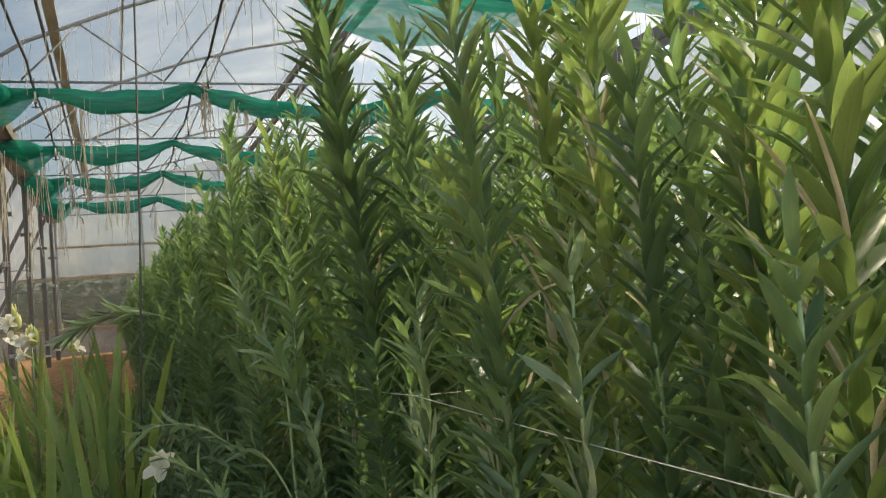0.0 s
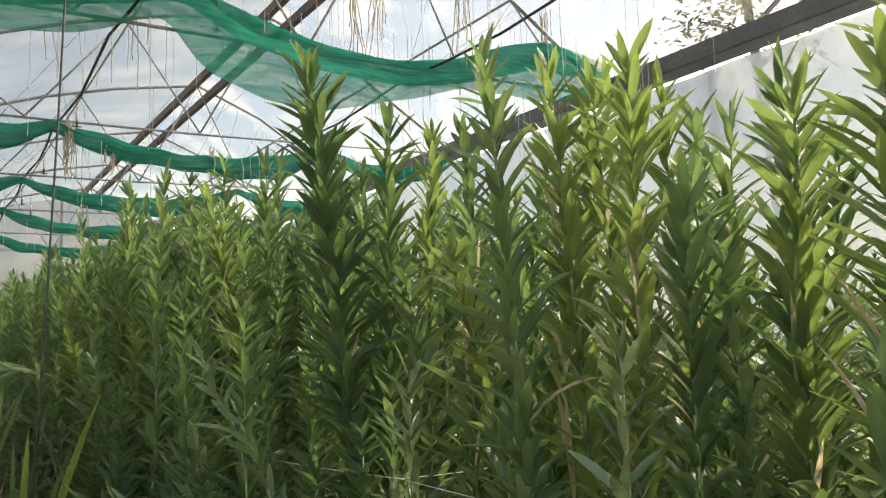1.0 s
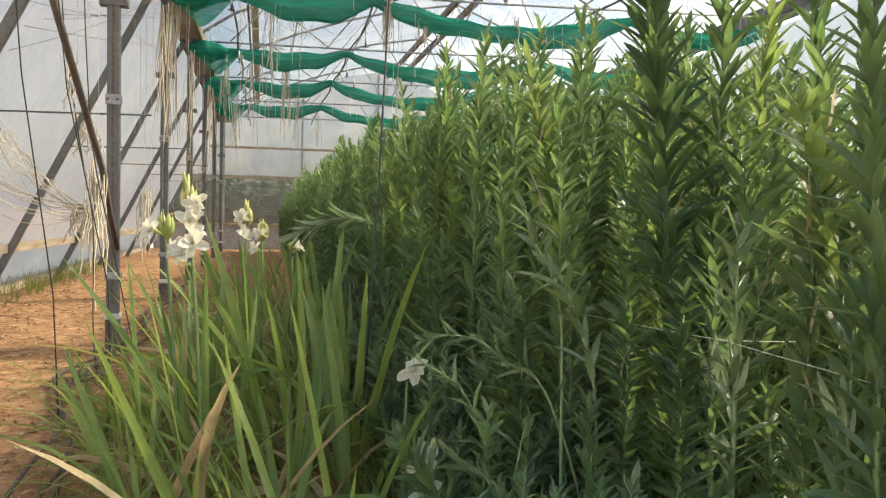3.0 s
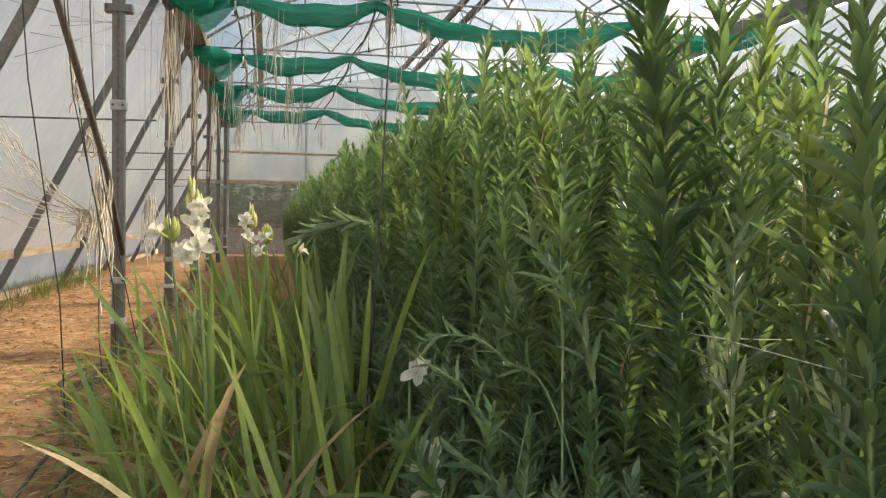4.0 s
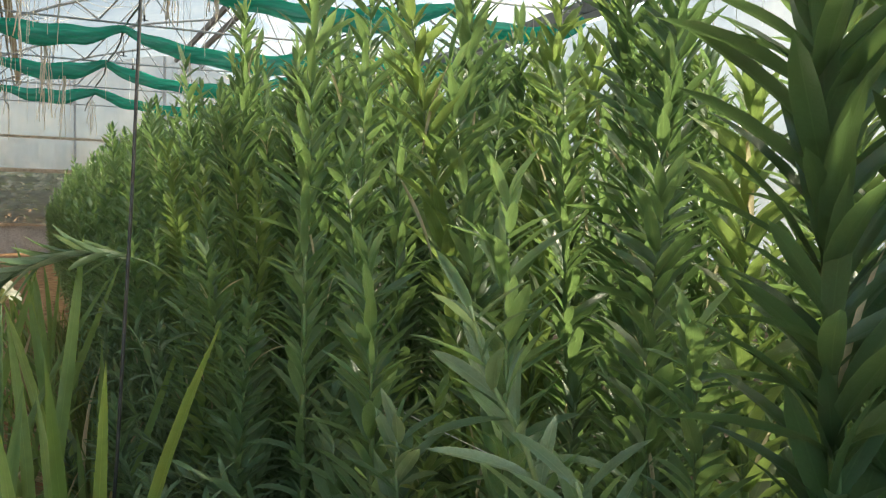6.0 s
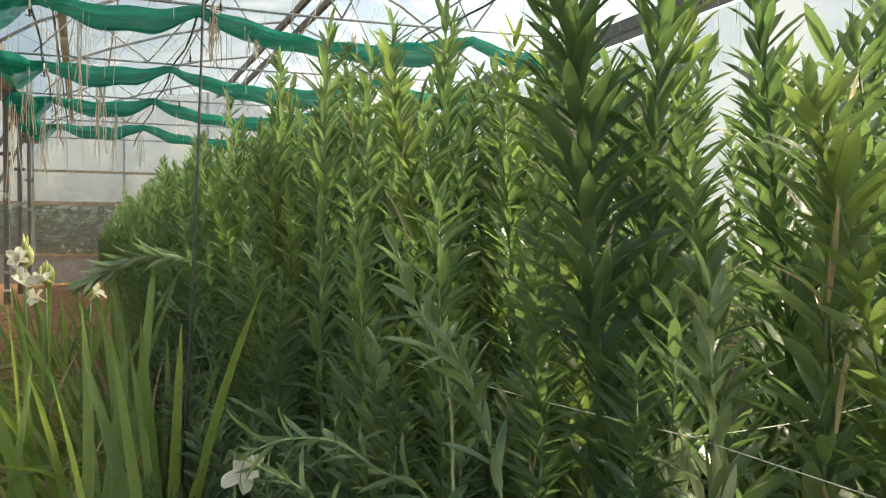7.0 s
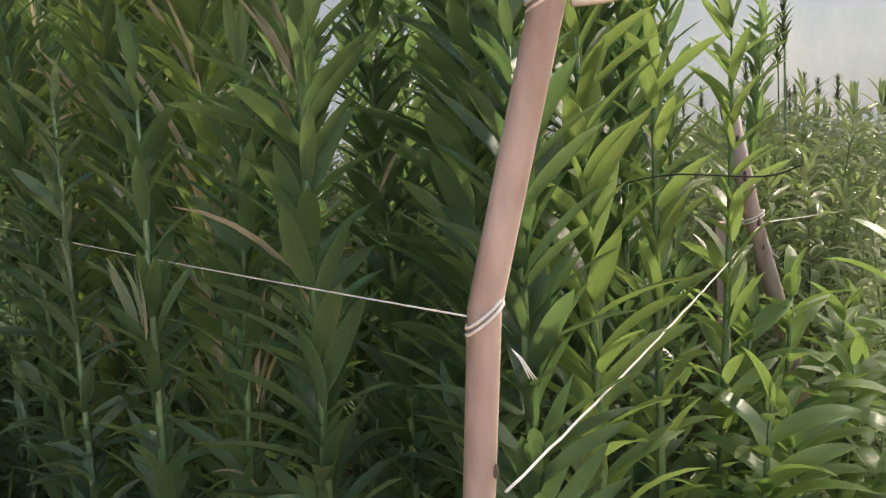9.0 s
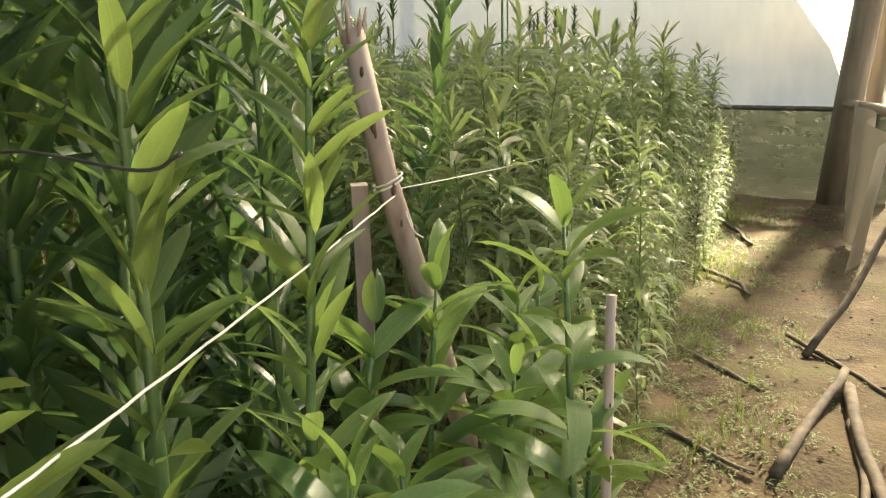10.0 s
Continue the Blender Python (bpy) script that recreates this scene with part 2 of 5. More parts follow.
STEEL = plain_mat("galvanised_steel", ((0.3, (0.30, 0.31, 0.33)), (0.7, (0.50, 0.51, 0.53))), 35, 0.5, 0.25, 0.1)
POST_GREY = plain_mat("grey_post_steel", ((0.3, (0.145, 0.15, 0.148)), (0.7, (0.205, 0.21, 0.207))), 30, 0.55, 0.2, 0.1)
RUST = plain_mat("dull_pipe", ((0.3, (0.10, 0.085, 0.075)), (0.7, (0.21, 0.18, 0.16))), 30, 0.6, 0.3, 0.15)
BOARD = plain_mat("weathered_board", ((0.3, (0.30, 0.24, 0.17)), (0.7, (0.52, 0.44, 0.34))), 14, 0.8, 0, 0.35, 0.004, (1, 0.12, 1))
GUTTER = plain_mat("weathered_gutter", ((0.3, (0.17, 0.145, 0.12)), (0.7, (0.33, 0.29, 0.24))), 9, 0.8, 0.1, 0.3, 0.004, (1, 0.15, 1))
LOG = plain_mat("grey_log", ((0.3, (0.20, 0.165, 0.13)), (0.7, (0.42, 0.36, 0.29))), 14, 0.85, 0, 0.4, 0.006, (1, 1, 0.1))
STAKE = plain_mat("stake_wood", ((0.30, (0.19, 0.125, 0.095)), (0.42, (0.34, 0.25, 0.205)), (0.55, (0.43, 0.335, 0.285)), (0.72, (0.50, 0.405, 0.35))), 26, 0.7, 0, 0.4, 0.003, (1, 1, 0.25))
BARK = plain_mat("bark", ((0.3, (0.065, 0.048, 0.036)), (0.7, (0.17, 0.125, 0.09))), 25, 0.85, 0, 0.5, 0.004)
TWINE = plain_mat("twine", ((0.3, (0.52, 0.46, 0.37)), (0.7, (0.76, 0.70, 0.60))), 60, 0.85, 0, 0.2, 0.001)
STRING = plain_mat("white_string", ((0.3, (0.66, 0.64, 0.58)), (0.7, (0.82, 0.8, 0.75))), 300, 0.7, 0, 0.5, 0.001)
BLACK = plain_mat("black_hose", ((0.3, (0.018, 0.018, 0.018)), (0.7, (0.05, 0.05, 0.05))), 40, 0.5)
DUSTY = plain_mat("dusty_hose", ((0.3, (0.05, 0.045, 0.04)), (0.7, (0.15, 0.125, 0.10))), 30, 0.8)
WHITE_PLASTIC = plain_mat("white_plastic", ((0.3, (0.62, 0.62, 0.6)), (0.7, (0.78, 0.78, 0.76))), 40, 0.45)
SOIL = ground_mat()


# ---------------------------------------------------------------- mesh tools
def mesh_of(name, verts, faces, mat, smooth=True, uvs=None):
    me = bpy.data.meshes.new(name)
    me.from_pydata([tuple(v) for v in verts] if not isinstance(verts, np.ndarray) else verts.tolist(), [], faces)
    me.materials.append(mat)
    if uvs is not None:
        lay = me.uv_layers.new(name="UVMap")
        idx = np.zeros(len(me.loops), dtype=np.int32)
        me.loops.foreach_get("vertex_index", idx)
        lay.data.foreach_set("uv", np.asarray(uvs, dtype=np.float32)[idx].ravel())
    if smooth:
        me.polygons.foreach_set("use_smooth", [True] * len(me.polygons))
    me.update()
    return me


def thing(name, label, category, group="", kind="", at=None):
    ob = new(name)
    ob.empty_display_size = 0.1
    if at is not None:
        ob.matrix_basis = at
    return tagged(ob, label, category, group, kind)


def part(name, me, parent, label="", m=None):
    ob = new(name, me)
    ob.parent = parent
    if m is not None:
        ob.matrix_basis = m
    return tagged(ob, label)


def tube(points, radii, sides=6, cap=True):
    """Verts and faces of a round bar along a polyline."""
    pts = [Vector(p) for p in points]
    if isinstance(radii, (int, float)):
        radii = [radii] * len(pts)
    verts, faces = [], []
    ref = None
    for i, p in enumerate(pts):
        d = (pts[min(i + 1, len(pts) - 1)] - pts[max(i - 1, 0)]).normalized()
        if ref is None or abs(ref.dot(d)) > 0.95:
            ref = Vector((1, 0, 0)) if abs(d.x) < 0.8 else Vector((0, 1, 0))
        a = (ref - d * ref.dot(d)).normalized()
        ref = a
        b = d.cross(a)
        for k in range(sides):
            w = 2 * math.pi * k / sides
            verts.append(p + (a * math.cos(w) + b * math.sin(w)) * radii[i])
    for i in range(len(pts) - 1):
        for k in range(sides):
            k2 = (k + 1) % sides
            faces.append((i * sides + k, i * sides + k2, (i + 1) * sides + k2, (i + 1) * sides + k))
    if cap:
        faces.append(tuple(range(sides - 1, -1, -1)))
        faces.append(tuple(range((len(pts) - 1) * sides, len(pts) * sides)))
    return verts, faces


def merge(*pieces):
    verts, faces = [], []
    for v, f in pieces:
        o = len(verts)
        verts += list(v)
        faces += [tuple(i + o for i in q) for q in f]
    return verts, faces


def box(x0, x1, y0, y1, z0, z1, bev=0.0):
    bm = bmesh.new()
    bmesh.ops.create_cube(bm, size=1)
    for v in bm.verts:
        v.co = Vector((x0 + (v.co.x + 0.5) * (x1 - x0), y0 + (v.co.y + 0.5) * (y1 - y0), z0 + (v.co.z + 0.5) * (z1 - z0)))
    if bev:
        bmesh.ops.bevel(bm, geom=list(bm.edges), offset=bev, segments=1, affect="EDGES")
    bm.verts.index_update()
    out = [v.co.copy() for v in bm.verts], [tuple(v.index for v in f.verts) for f in bm.faces]
    bm.free()
    return out


def beam(a, b, w, h, up=(0, 0, 1)):
    """A rectangular bar from a to b."""
    a, b = Vector(a), Vector(b)
    d = (b - a).normalized()
    s = d.cross(Vector(up))
    s = s.normalized() if s.length > 1e-4 else Vector((1, 0, 0))
    u = s.cross(d)
    v = [p + s * (i * w / 2) + u * (j * h / 2) for p in (a, b) for i, j in ((-1, -1), (1, -1), (1, 1), (-1, 1))]
    return v, [(3, 2, 1, 0), (4, 5, 6, 7), (0, 1, 5, 4), (1, 2, 6, 5), (2, 3, 7, 6), (3, 0, 4, 7)]


def solid(name, vf, mat, label="", category="", kind="", group="", smooth=False):
    return tagged(new(name, mesh_of(name, *vf, mat, smooth)), label, category, group, kind)


def grid_surface(fn, nu, nv):
    verts = [fn(i / nu, j / nv) for j in range(nv + 1) for i in range(nu + 1)]
    faces = [(j * (nu + 1) + i, j * (nu + 1) + i + 1, (j + 1) * (nu + 1) + i + 1, (j + 1) * (nu + 1) + i) for j in range(nv) for i in range(nu)]
    return verts, faces


def thick(vf, d):
    """Give a sheet of quads a thickness."""
    v, f = vf
    bm = bmesh.new()
    bv = [bm.verts.new(p) for p in v]
    for q in f:
        bm.faces.new([bv[i] for i in q])
    bmesh.ops.recalc_face_normals(bm, faces=list(bm.faces))
    bmesh.ops.solidify(bm, geom=list(bm.faces), thickness=d)
    bm.verts.index_update()
    out = [x.co.copy() for x in bm.verts], [tuple(x.index for x in q.verts) for q in bm.faces]
    bm.free()
    return out


# ---------------------------------------------------------------- leaves and plants
def leaf_strip(L, W, a0, droop, fold, n=6, twist=0.0, sharp=1.0):
    """One lance-shaped blade from the origin along +y; a0: rise at the base, droop: how far it bends over."""
    v, uv = [], []
    y = z = 0.0
    for i in range(n):
        s = i / (n - 1)
        w = W * 0.5 * (0.30 * (1 - s) + 1.15 * (s ** 0.75) * (1 - s) ** (0.75 * sharp) * 1.75)
        if i == n - 1:
            w = 0.0004
        a = a0 - droop * s
        c, sn = math.cos(twist * s), math.sin(twist * s)
        for k in (-1, 0, 1):
            lift = fold * w * abs(k)
            dx = k * w * c - lift * sn
            up = k * w * sn + lift * c
            v.append((dx, y - up * math.sin(a), z + up * math.cos(a)))
            uv.append((k * 0.5 + 0.5, s))
        step = L / (n - 1)
        am = a0 - droop * (s + 0.5 / (n - 1))
        y += step * math.cos(am)
        z += step * math.sin(am)
    f = []
    for i in range(n - 1):
        for k in (0, 1):
            f.append((i * 3 + k, i * 3 + k + 1, (i + 1) * 3 + k + 1, (i + 1) * 3 + k))
    return np.array(v), f, np.array(uv)


class Bunch:
    """Collects many blades into one mesh."""

    def __init__(self):
        self.v, self.f, self.uv, self.n = [], [], [], 0

    def add(self, strip, m):
        v, f, uv = strip
        m = np.array(m)
        self.v.append(v @ m[:3, :3].T + m[:3, 3])
        self.f += [tuple(i + self.n for i in q) for q in f]
        self.uv.append(uv)
        self.n += len(v)

    def raw(self, vf):
        v = np.array([tuple(p) for p in vf[0]])
        self.v.append(v)
        self.f += [tuple(i + self.n for i in q) for q in vf[1]]
        self.uv.append(np.zeros((len(v), 2)))
        self.n += len(v)

    def mesh(self, name, mat):
        return mesh_of(name, np.concatenate(self.v), self.f, mat, True, np.concatenate(self.uv))


def lily_plan(h, count, L, rng, bare=0.02, spread=1.0, tip=1.0, bend=1.0, thin=1.0):
    """Stem line and leaf poses of one lily: list of (matrix, strip index)."""
    lean = (rng.uniform(-0.07, 0.07) * h, rng.uniform(-0.07, 0.07) * h)
    lean = (lean[0] * bend, lean[1] * bend)
    w1, w2, ph = rng.uniform(-0.022, 0.022) * h, rng.uniform(-0.022, 0.022) * h, rng.uniform(0, 3.0)

    def axis(q):
        k = bend * (math.sin(4.2 * q + ph) - math.sin(ph))
        return Vector((lean[0] * q * q + w1 * k, lean[1] * q * q + w2 * k, h * q))
    stem = [axis(q) for q in (0, 0.12, 0.25, 0.4, 0.55, 0.7, 0.83, 0.95)]
    rad = [0.0078, 0.0076, 0.0072, 0.0066, 0.0058, 0.005, 0.0038, 0.002]
    rad = [0.82 * thin * q for q in rad]
    leaves = []
    az = rng.uniform(0, 6.28)
    for i in range(count):
        u = bare + (1 - bare) * max(0.0, (i + rng.uniform(-1.2, 1.2)) / (count - 1)) ** 0.86
        u = min(max(u, 0.01), 1.0)
        az += 2.39996 + rng.uniform(-0.7, 0.7)
        z = h * (u * 0.965)
        if u > 0.94:
            # the tuft at the tip: upright inside, spreading outside
            kind, ln, rise = 4, L * rng.uniform(0.5, 0.85) * tip, -0.55 + 0.75 * (u - 0.94) / 0.06 + rng.uniform(-0.25, 0.2)
        elif u > 0.78:
            kind, ln, rise = 3, L * rng.uniform(0.8, 1.08), rng.uniform(-0.38, 0.10)
        elif u > 0.5:
            kind, ln, rise = 2, L * rng.uniform(0.8, 1.3), rng.gauss(-0.12, 0.24)
        elif u > 0.25:
            kind, ln, rise = rng.choice((1, 2, 2)), L * rng.uniform(0.7, 1.3), rng.gauss(-0.08, 0.30)
        else:
            kind, ln, rise = rng.choice((0, 1)), L * rng.uniform(0.5, 1.15), rng.gauss(-0.12, 0.42)
        s = z / h
        base = axis(s)
        m = Matrix.Translation(base) @ Matrix.Rotation(az, 4, "Z") @ Matrix.Rotation(rise, 4, "X") @ Matrix.Rotation(rng.uniform(-0.4, 0.4), 4, "Y")
        m = m @ Matrix.Diagonal((ln * rng.uniform(0.85, 1.1) * spread, ln, ln, 1))
        leaves.append((m, kind))
    return stem, rad, leaves


# unit blades, from the foot of a stem to its tip
def unit_strips(width, n):
    return [
        leaf_strip(1, width * 0.82, 0.60, 1.55, 0.25, n, 0.45),
        leaf_strip(1, width * 0.94, 0.88, 0.95, 0.30, n, 0.35),
        leaf_strip(1, width, 1.10, 0.42, 0.34, n, -0.3),
        leaf_strip(1, width * 1.08, 1.10, 0.30, 0.40, n, 0.2),
        leaf_strip(1, width * 1.28, 1.08, 0.12, 0.42, n, -0.1),
    ]


STRIPS = unit_strips(0.185, 6)
STRIPS_MID = unit_strips(0.20, 5)
STRIPS_FAR = unit_strips(0.235, 4)
STRIPS_NARROW_FAR = [leaf_strip(1, w, a, d, 0.24, 4, tw) for w, a, d, tw in ((0.15, 0.55, 1.5, 0.35), (0.16, 0.75, 1.9, 0.25), (0.165, 0.85, 2.0, -0.2), (0.17, 0.95, 1.7, 0.15), (0.18, 1.2, 0.5, 0))]
STRIPS_NARROW = [
    leaf_strip(1, 0.14, 0.55, 1.5, 0.22, 5, 0.35),
    leaf_strip(1, 0.15, 0.75, 1.9, 0.24, 5, 0.25),
    leaf_strip(1, 0.155, 0.85, 2.0, 0.24, 5, -0.2),
    leaf_strip(1, 0.16, 0.95, 1.7, 0.28, 5, 0.15),
    leaf_strip(1, 0.17, 1.2, 0.5, 0.4, 5),
]
LEAF_SETS = [[mesh_of("leaf", v, f, mt, True, uv) for v, f, uv in STRIPS] for mt in (LEAF, LEAF_DARK_SHADE, LEAF_PALE_BACKLIT)]
BROAD_SETS = [[mesh_of("leaf", v, f, mt, True, uv) for v, f, uv in unit_strips(0.215, 7)] for mt in (LEAF, LEAF_DARK_SHADE, LEAF_PALE_BACKLIT)]
LEAF_MESHES = LEAF_SETS[0]
UNDER_MESHES = [mesh_of("leaf", *(lambda t: (t[0], t[1], LEAF_UNDER, True, t[2]))(leaf_strip(1, 0.19, 1.2, d, 0.3, 7, tw))) for d, tw in ((0.1, 0.2), (0.3, -0.25))]
DRY_MESHES = [mesh_of("leaf", *(lambda t: (t[0], t[1], LEAF_DRY, True, t[2]))(leaf_strip(1, w, a, d, 0.9, 8, tw))) for w, a, d, tw in ((0.060, 1.25, 0.25, 0.8), (0.05, 1.15, 1.2, -0.9), (0.05, 1.3, 0.5, 1.2))]


def lily_of_leaves(m, h, count, L, seed, label, group, spread=1.0, broad=False, leaf_set=0, withered=0):
    """A lily whose leaves are objects of their own."""
    rng = random.Random(seed)
    stem, rad, leaves = lily_plan(h, int(count * (1.45 if broad else 1.95)), L * (0.72 if broad else 0.68), rng, spread=spread, bend=0.4)
    plant = thing("lily_plant", label, "plant", group, at=m)
    part("stem", mesh_of("stem", *tube(stem, rad, 6), STEM), plant, "pale green stem")
    for mm, kind in leaves:
        part("leaf", (BROAD_SETS if broad else LEAF_SETS)[leaf_set][kind], plant, m=mm)
    for k in range(withered):
        q = rng.uniform(0.35, 0.85)
        p = Vector(stem[0]).lerp(Vector(stem[-1]), q)
        mm = Matrix.Translation(p) @ Matrix.Rotation(rng.uniform(0, 6.28), 4, "Z") @ Matrix.Rotation(rng.uniform(-0.1, 0.3), 4, "X") @ Matrix.Scale(L * rng.uniform(0.9, 1.35), 4)
        part("leaf", DRY_MESHES[rng.choice((0, 0, 0, 1, 2))], plant, "withered beige leaf", m=mm)
    return plant


def lily_mesh_thing(h, count, L, seed, label, group, strips, mat, name="lily_plant", category="plant", withered=0, bend=1.0, thin=1.0, stalk=STEM):
    rng = random.Random(seed)
    stem, rad, leaves = lily_plan(h, count, L, rng, bend=bend, thin=thin)
    b = Bunch()
    for mm, kind in leaves:
        b.add(strips[kind], mm)
    plant = thing(name, label, category, group)
    part("stem", mesh_of("stem", *tube(stem, rad, 5), stalk), plant, "pale green stem")
    part("foliage", b.mesh("foliage", mat), plant)
    for k in range(withered):
        q = rng.uniform(0.45, 0.9)
        p = Vector(stem[0]).lerp(Vector(stem[-1]), q)
        mm = Matrix.Translation(p) @ Matrix.Rotation(rng.uniform(0, 6.28), 4, "Z") @ Matrix.Rotation(rng.uniform(-0.1, 0.3), 4, "X") @ Matrix.Scale(L * rng.uniform(1.0, 1.5), 4)
        part("leaf", DRY_MESHES[rng.choice((0, 0, 0, 1, 2))], plant, "withered beige leaf", m=mm)
    return plant




# ---------------------------------------------------------------- ground and shell
XL, XR, YN, YF = -1.0, 6.3, -1.1, 22.5
PROFILE = [(-1.0, 3.42), (-0.4, 3.83), (0.57, 4.24), (1.45, 4.55), (2.4, 4.80), (3.6, 5.02), (4.6, 4.62), (5.5, 4.05), (6.3, 3.57)]
BAYS = [3.0 * k for k in range(8)]


def roof_z(x):
    for (x0, z0), (x1, z1) in zip(PROFILE, PROFILE[1:]):
        if x <= x1:
            return z0 + (z1 - z0) * (x - x0) / (x1 - x0)
    return PROFILE[-1][1]


def ground_z(x, y):
    return 0.035 * noise.noise((x * 0.7, y * 0.7, 0.3)) + 0.022 * noise.noise((x * 2.6, y * 2.6, 1.3)) + 0.010 * noise.noise((x * 9, y * 9, 5.1)) - 0.01


def axis_steps(lo, hi, fine, far):
    near = list(np.arange(lo, hi, fine))
    out = [lo - far * k ** 2.2 for k in range(9, 0, -1)] + near + [hi + far * k ** 2.2 for k in range(0, 10)]
    return out


gx, gy = axis_steps(-3.0, 6.6, 0.06, 12.0), axis_steps(-2.6, 14.0, 0.08, 12.0)
gv = [(x, y, ground_z(x, y) if -60 < x < 60 else 0) for y in gy for x in gx]
gf = [(j * len(gx) + i, j * len(gx) + i + 1, (j + 1) * len(gx) + i + 1, (j + 1) * len(gx) + i) for j in range(len(gy) - 1) for i in range(len(gx) - 1)]
solid("ground", (gv, gf), SOIL, "brown bare greenhouse soil with a sandy mossy path", "ground", "structure", smooth=True)


def sag(u, k=3.0):
    return 0.045 * math.sin(math.pi * (u % k) / k) ** 2


def roof_sheet(i0, i1, name, film):
    pts = PROFILE[i0:i1 + 1]

    def fn(u, v):
        s = u * (len(pts) - 1)
        k = min(int(s), len(pts) - 2)
        f = s - k
        x = pts[k][0] + (pts[k + 1][0] - pts[k][0]) * f
        z = pts[k][1] + (pts[k + 1][1] - pts[k][1]) * f
        y = YN + (YF - YN) * v
        return (x, y, z + 0.06 - sag(y) * math.sin(math.pi * u))
    solid(name, grid_surface(fn, 20, 68), film, "milky weathered plastic film roof", "roof", "structure", smooth=True)


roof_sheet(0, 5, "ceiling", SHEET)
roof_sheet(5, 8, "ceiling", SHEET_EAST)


def slope_x(z):
    return -1.12 - (3.42 - z) * (1.70 / 3.42)


def left_sheet(u, v):
    z = 0.10 + 3.32 * u
    y = YN + (YF - YN) * v
    return (slope_x(z) - 0.05 - 0.03 * math.sin(math.pi * u) * math.sin(math.pi * (y % 3) / 3) - 0.012 * noise.noise((y * 2, z * 2, 0)), y, z)


solid("wall_west", grid_surface(left_sheet, 16, 90), WALL_SHEET, "sloping milky plastic film side wall with dust stains", "wall", "structure", smooth=True)
solid("skirt_west", beam((-2.88, YN, 0.06), (-2.88, YF, 0.06), 0.05, 0.24), BOARD, "weathered skirting board at the foot of the film wall", "trim", "structure")
solid("rail_west", beam((slope_x(0.55), YN, 0.55), (slope_x(0.55), YF, 0.55), 0.06, 0.09), BOARD, "pale wooden rail along the film wall", "rail", "structure")

# end wall: panels above, insect net below, skirt
def gable_sheet(u, v):
    x = -2.8 + 9.1 * u
    top = roof_z(x) if x > XL else max(0.3, 3.42 * (x + 2.96) / 1.7)
    lo = min(1.95, top)
    return (x, YF + 0.01 * math.sin(x * 6), lo + (top + 0.05 - lo) * v)


solid("wall_north", grid_surface(gable_sheet, 60, 10), END_SHEET, "grey ribbed translucent end wall panels", "wall", "structure", smooth=True)
solid("insect_net_panel", grid_surface(lambda u, v: (-2.55 + 8.75 * u, YF, 0.66 + 1.29 * v), 4, 2), INSECT, "dark insect net window strip in the end wall", "net panel", "structure")
solid("skirt_north", thick(grid_surface(lambda u, v: (-2.8 + 9.1 * u, YF, -0.05 + 0.71 * v), 4, 1), 0.03), STEEL, "grey skirt panel of the end wall", "wall", "structure")
end_rails = [beam((-2.7 if z < 1 else -1.9, YF - 0.06, z), (6.3, YF - 0.06, z), 0.06, h) for z, h in ((0.66, 0.06), (1.95, 0.09))]
end_rails += [beam((-1.0, YF - 0.06, z), (6.3, YF - 0.06, z), 0.05, 0.06) for z in (2.75,)]
for k, vf in enumerate(end_rails):
    solid("rail_north", vf, BOARD, "horizontal rail across the end wall", "rail", "structure")
for k in range(4):
    x = -1.0 + 2.08 * k
    solid("mullion_north", beam((x, YF - 0.05, 0), (x, YF - 0.05, roof_z(x)), 0.05, 0.06, (0, 1, 0)), STEEL, "upright steel mullion of the end wall", "mullion", "structure")

# right-hand wall: film hung from the gutter, torn away at its near corner
def right_sheet(u, v):
    z = 0.58 + 2.95 * v
    # Above the tear the unseen film closes again to keep sun off the path.
    y0 = 0.62 + max(0.0, (z - 0.85)) * 0.75 if z < 1.3 else 0.96 - 0.42 * min(1.0, max(0.0, z - 1.6) / 0.4)
    y = y0 + (YF - y0) * u ** 1.6
    return (6.5 + 0.03 * math.sin(y * 5 + z * 2) * (0.4 + u) + 0.015 * noise.noise((y * 3, z * 3, 4)), y, z)


solid("wall_east", grid_surface(right_sheet, 80, 16), EAST_SHEET, "hanging grey plastic film side wall, torn at the corner", "wall", "structure", smooth=True)
solid("rail_east", tube([(6.47, 0.4, 0.58), (6.47, 4, 0.58), (6.47, YF, 0.58)], 0.018), RUST, "rail rolled into the bottom edge of the film", "rail", "structure")
solid("skirt_east", grid_surface(lambda u, v: (6.52, 0.3 + (YF - 0.3) * u, -0.05 + 0.62 * v), 10, 1), SKIRT_NET, "dark net skirt below the film wall", "net panel", "structure")
# Added out of view: filters the sun that falls on the path.
solid("wall_east", grid_surface(lambda u, v: (6.66 + 0.02 * math.sin(9 * u + 4 * v), YN + 1.5 * u, -0.05 + 3.6 * v), 12, 10), LIGHT_FILTER, "unseen thin film added to filter the sun on the path", "wall", "structure", smooth=True)
# Unseen wall: clear film lets fill light in, milkier panel spares the corner.
solid("wall_south", thick(grid_surface(lambda u, v: (-2.9 + 3.8 * u, YN, -0.05 + (v * 5.0)), 8, 4), 0.02), SOUTH_SHEET, "unseen end wall of clear film letting fill light in", "wall", "structure")
solid("wall_south", thick(grid_surface(lambda u, v: (0.9 + 5.76 * u, YN, -0.05 + (v * 5.0)), 8, 4), 0.02), LIGHT_FILTER, "unseen end wall of milkier film dimming light on the corner", "wall", "structure")
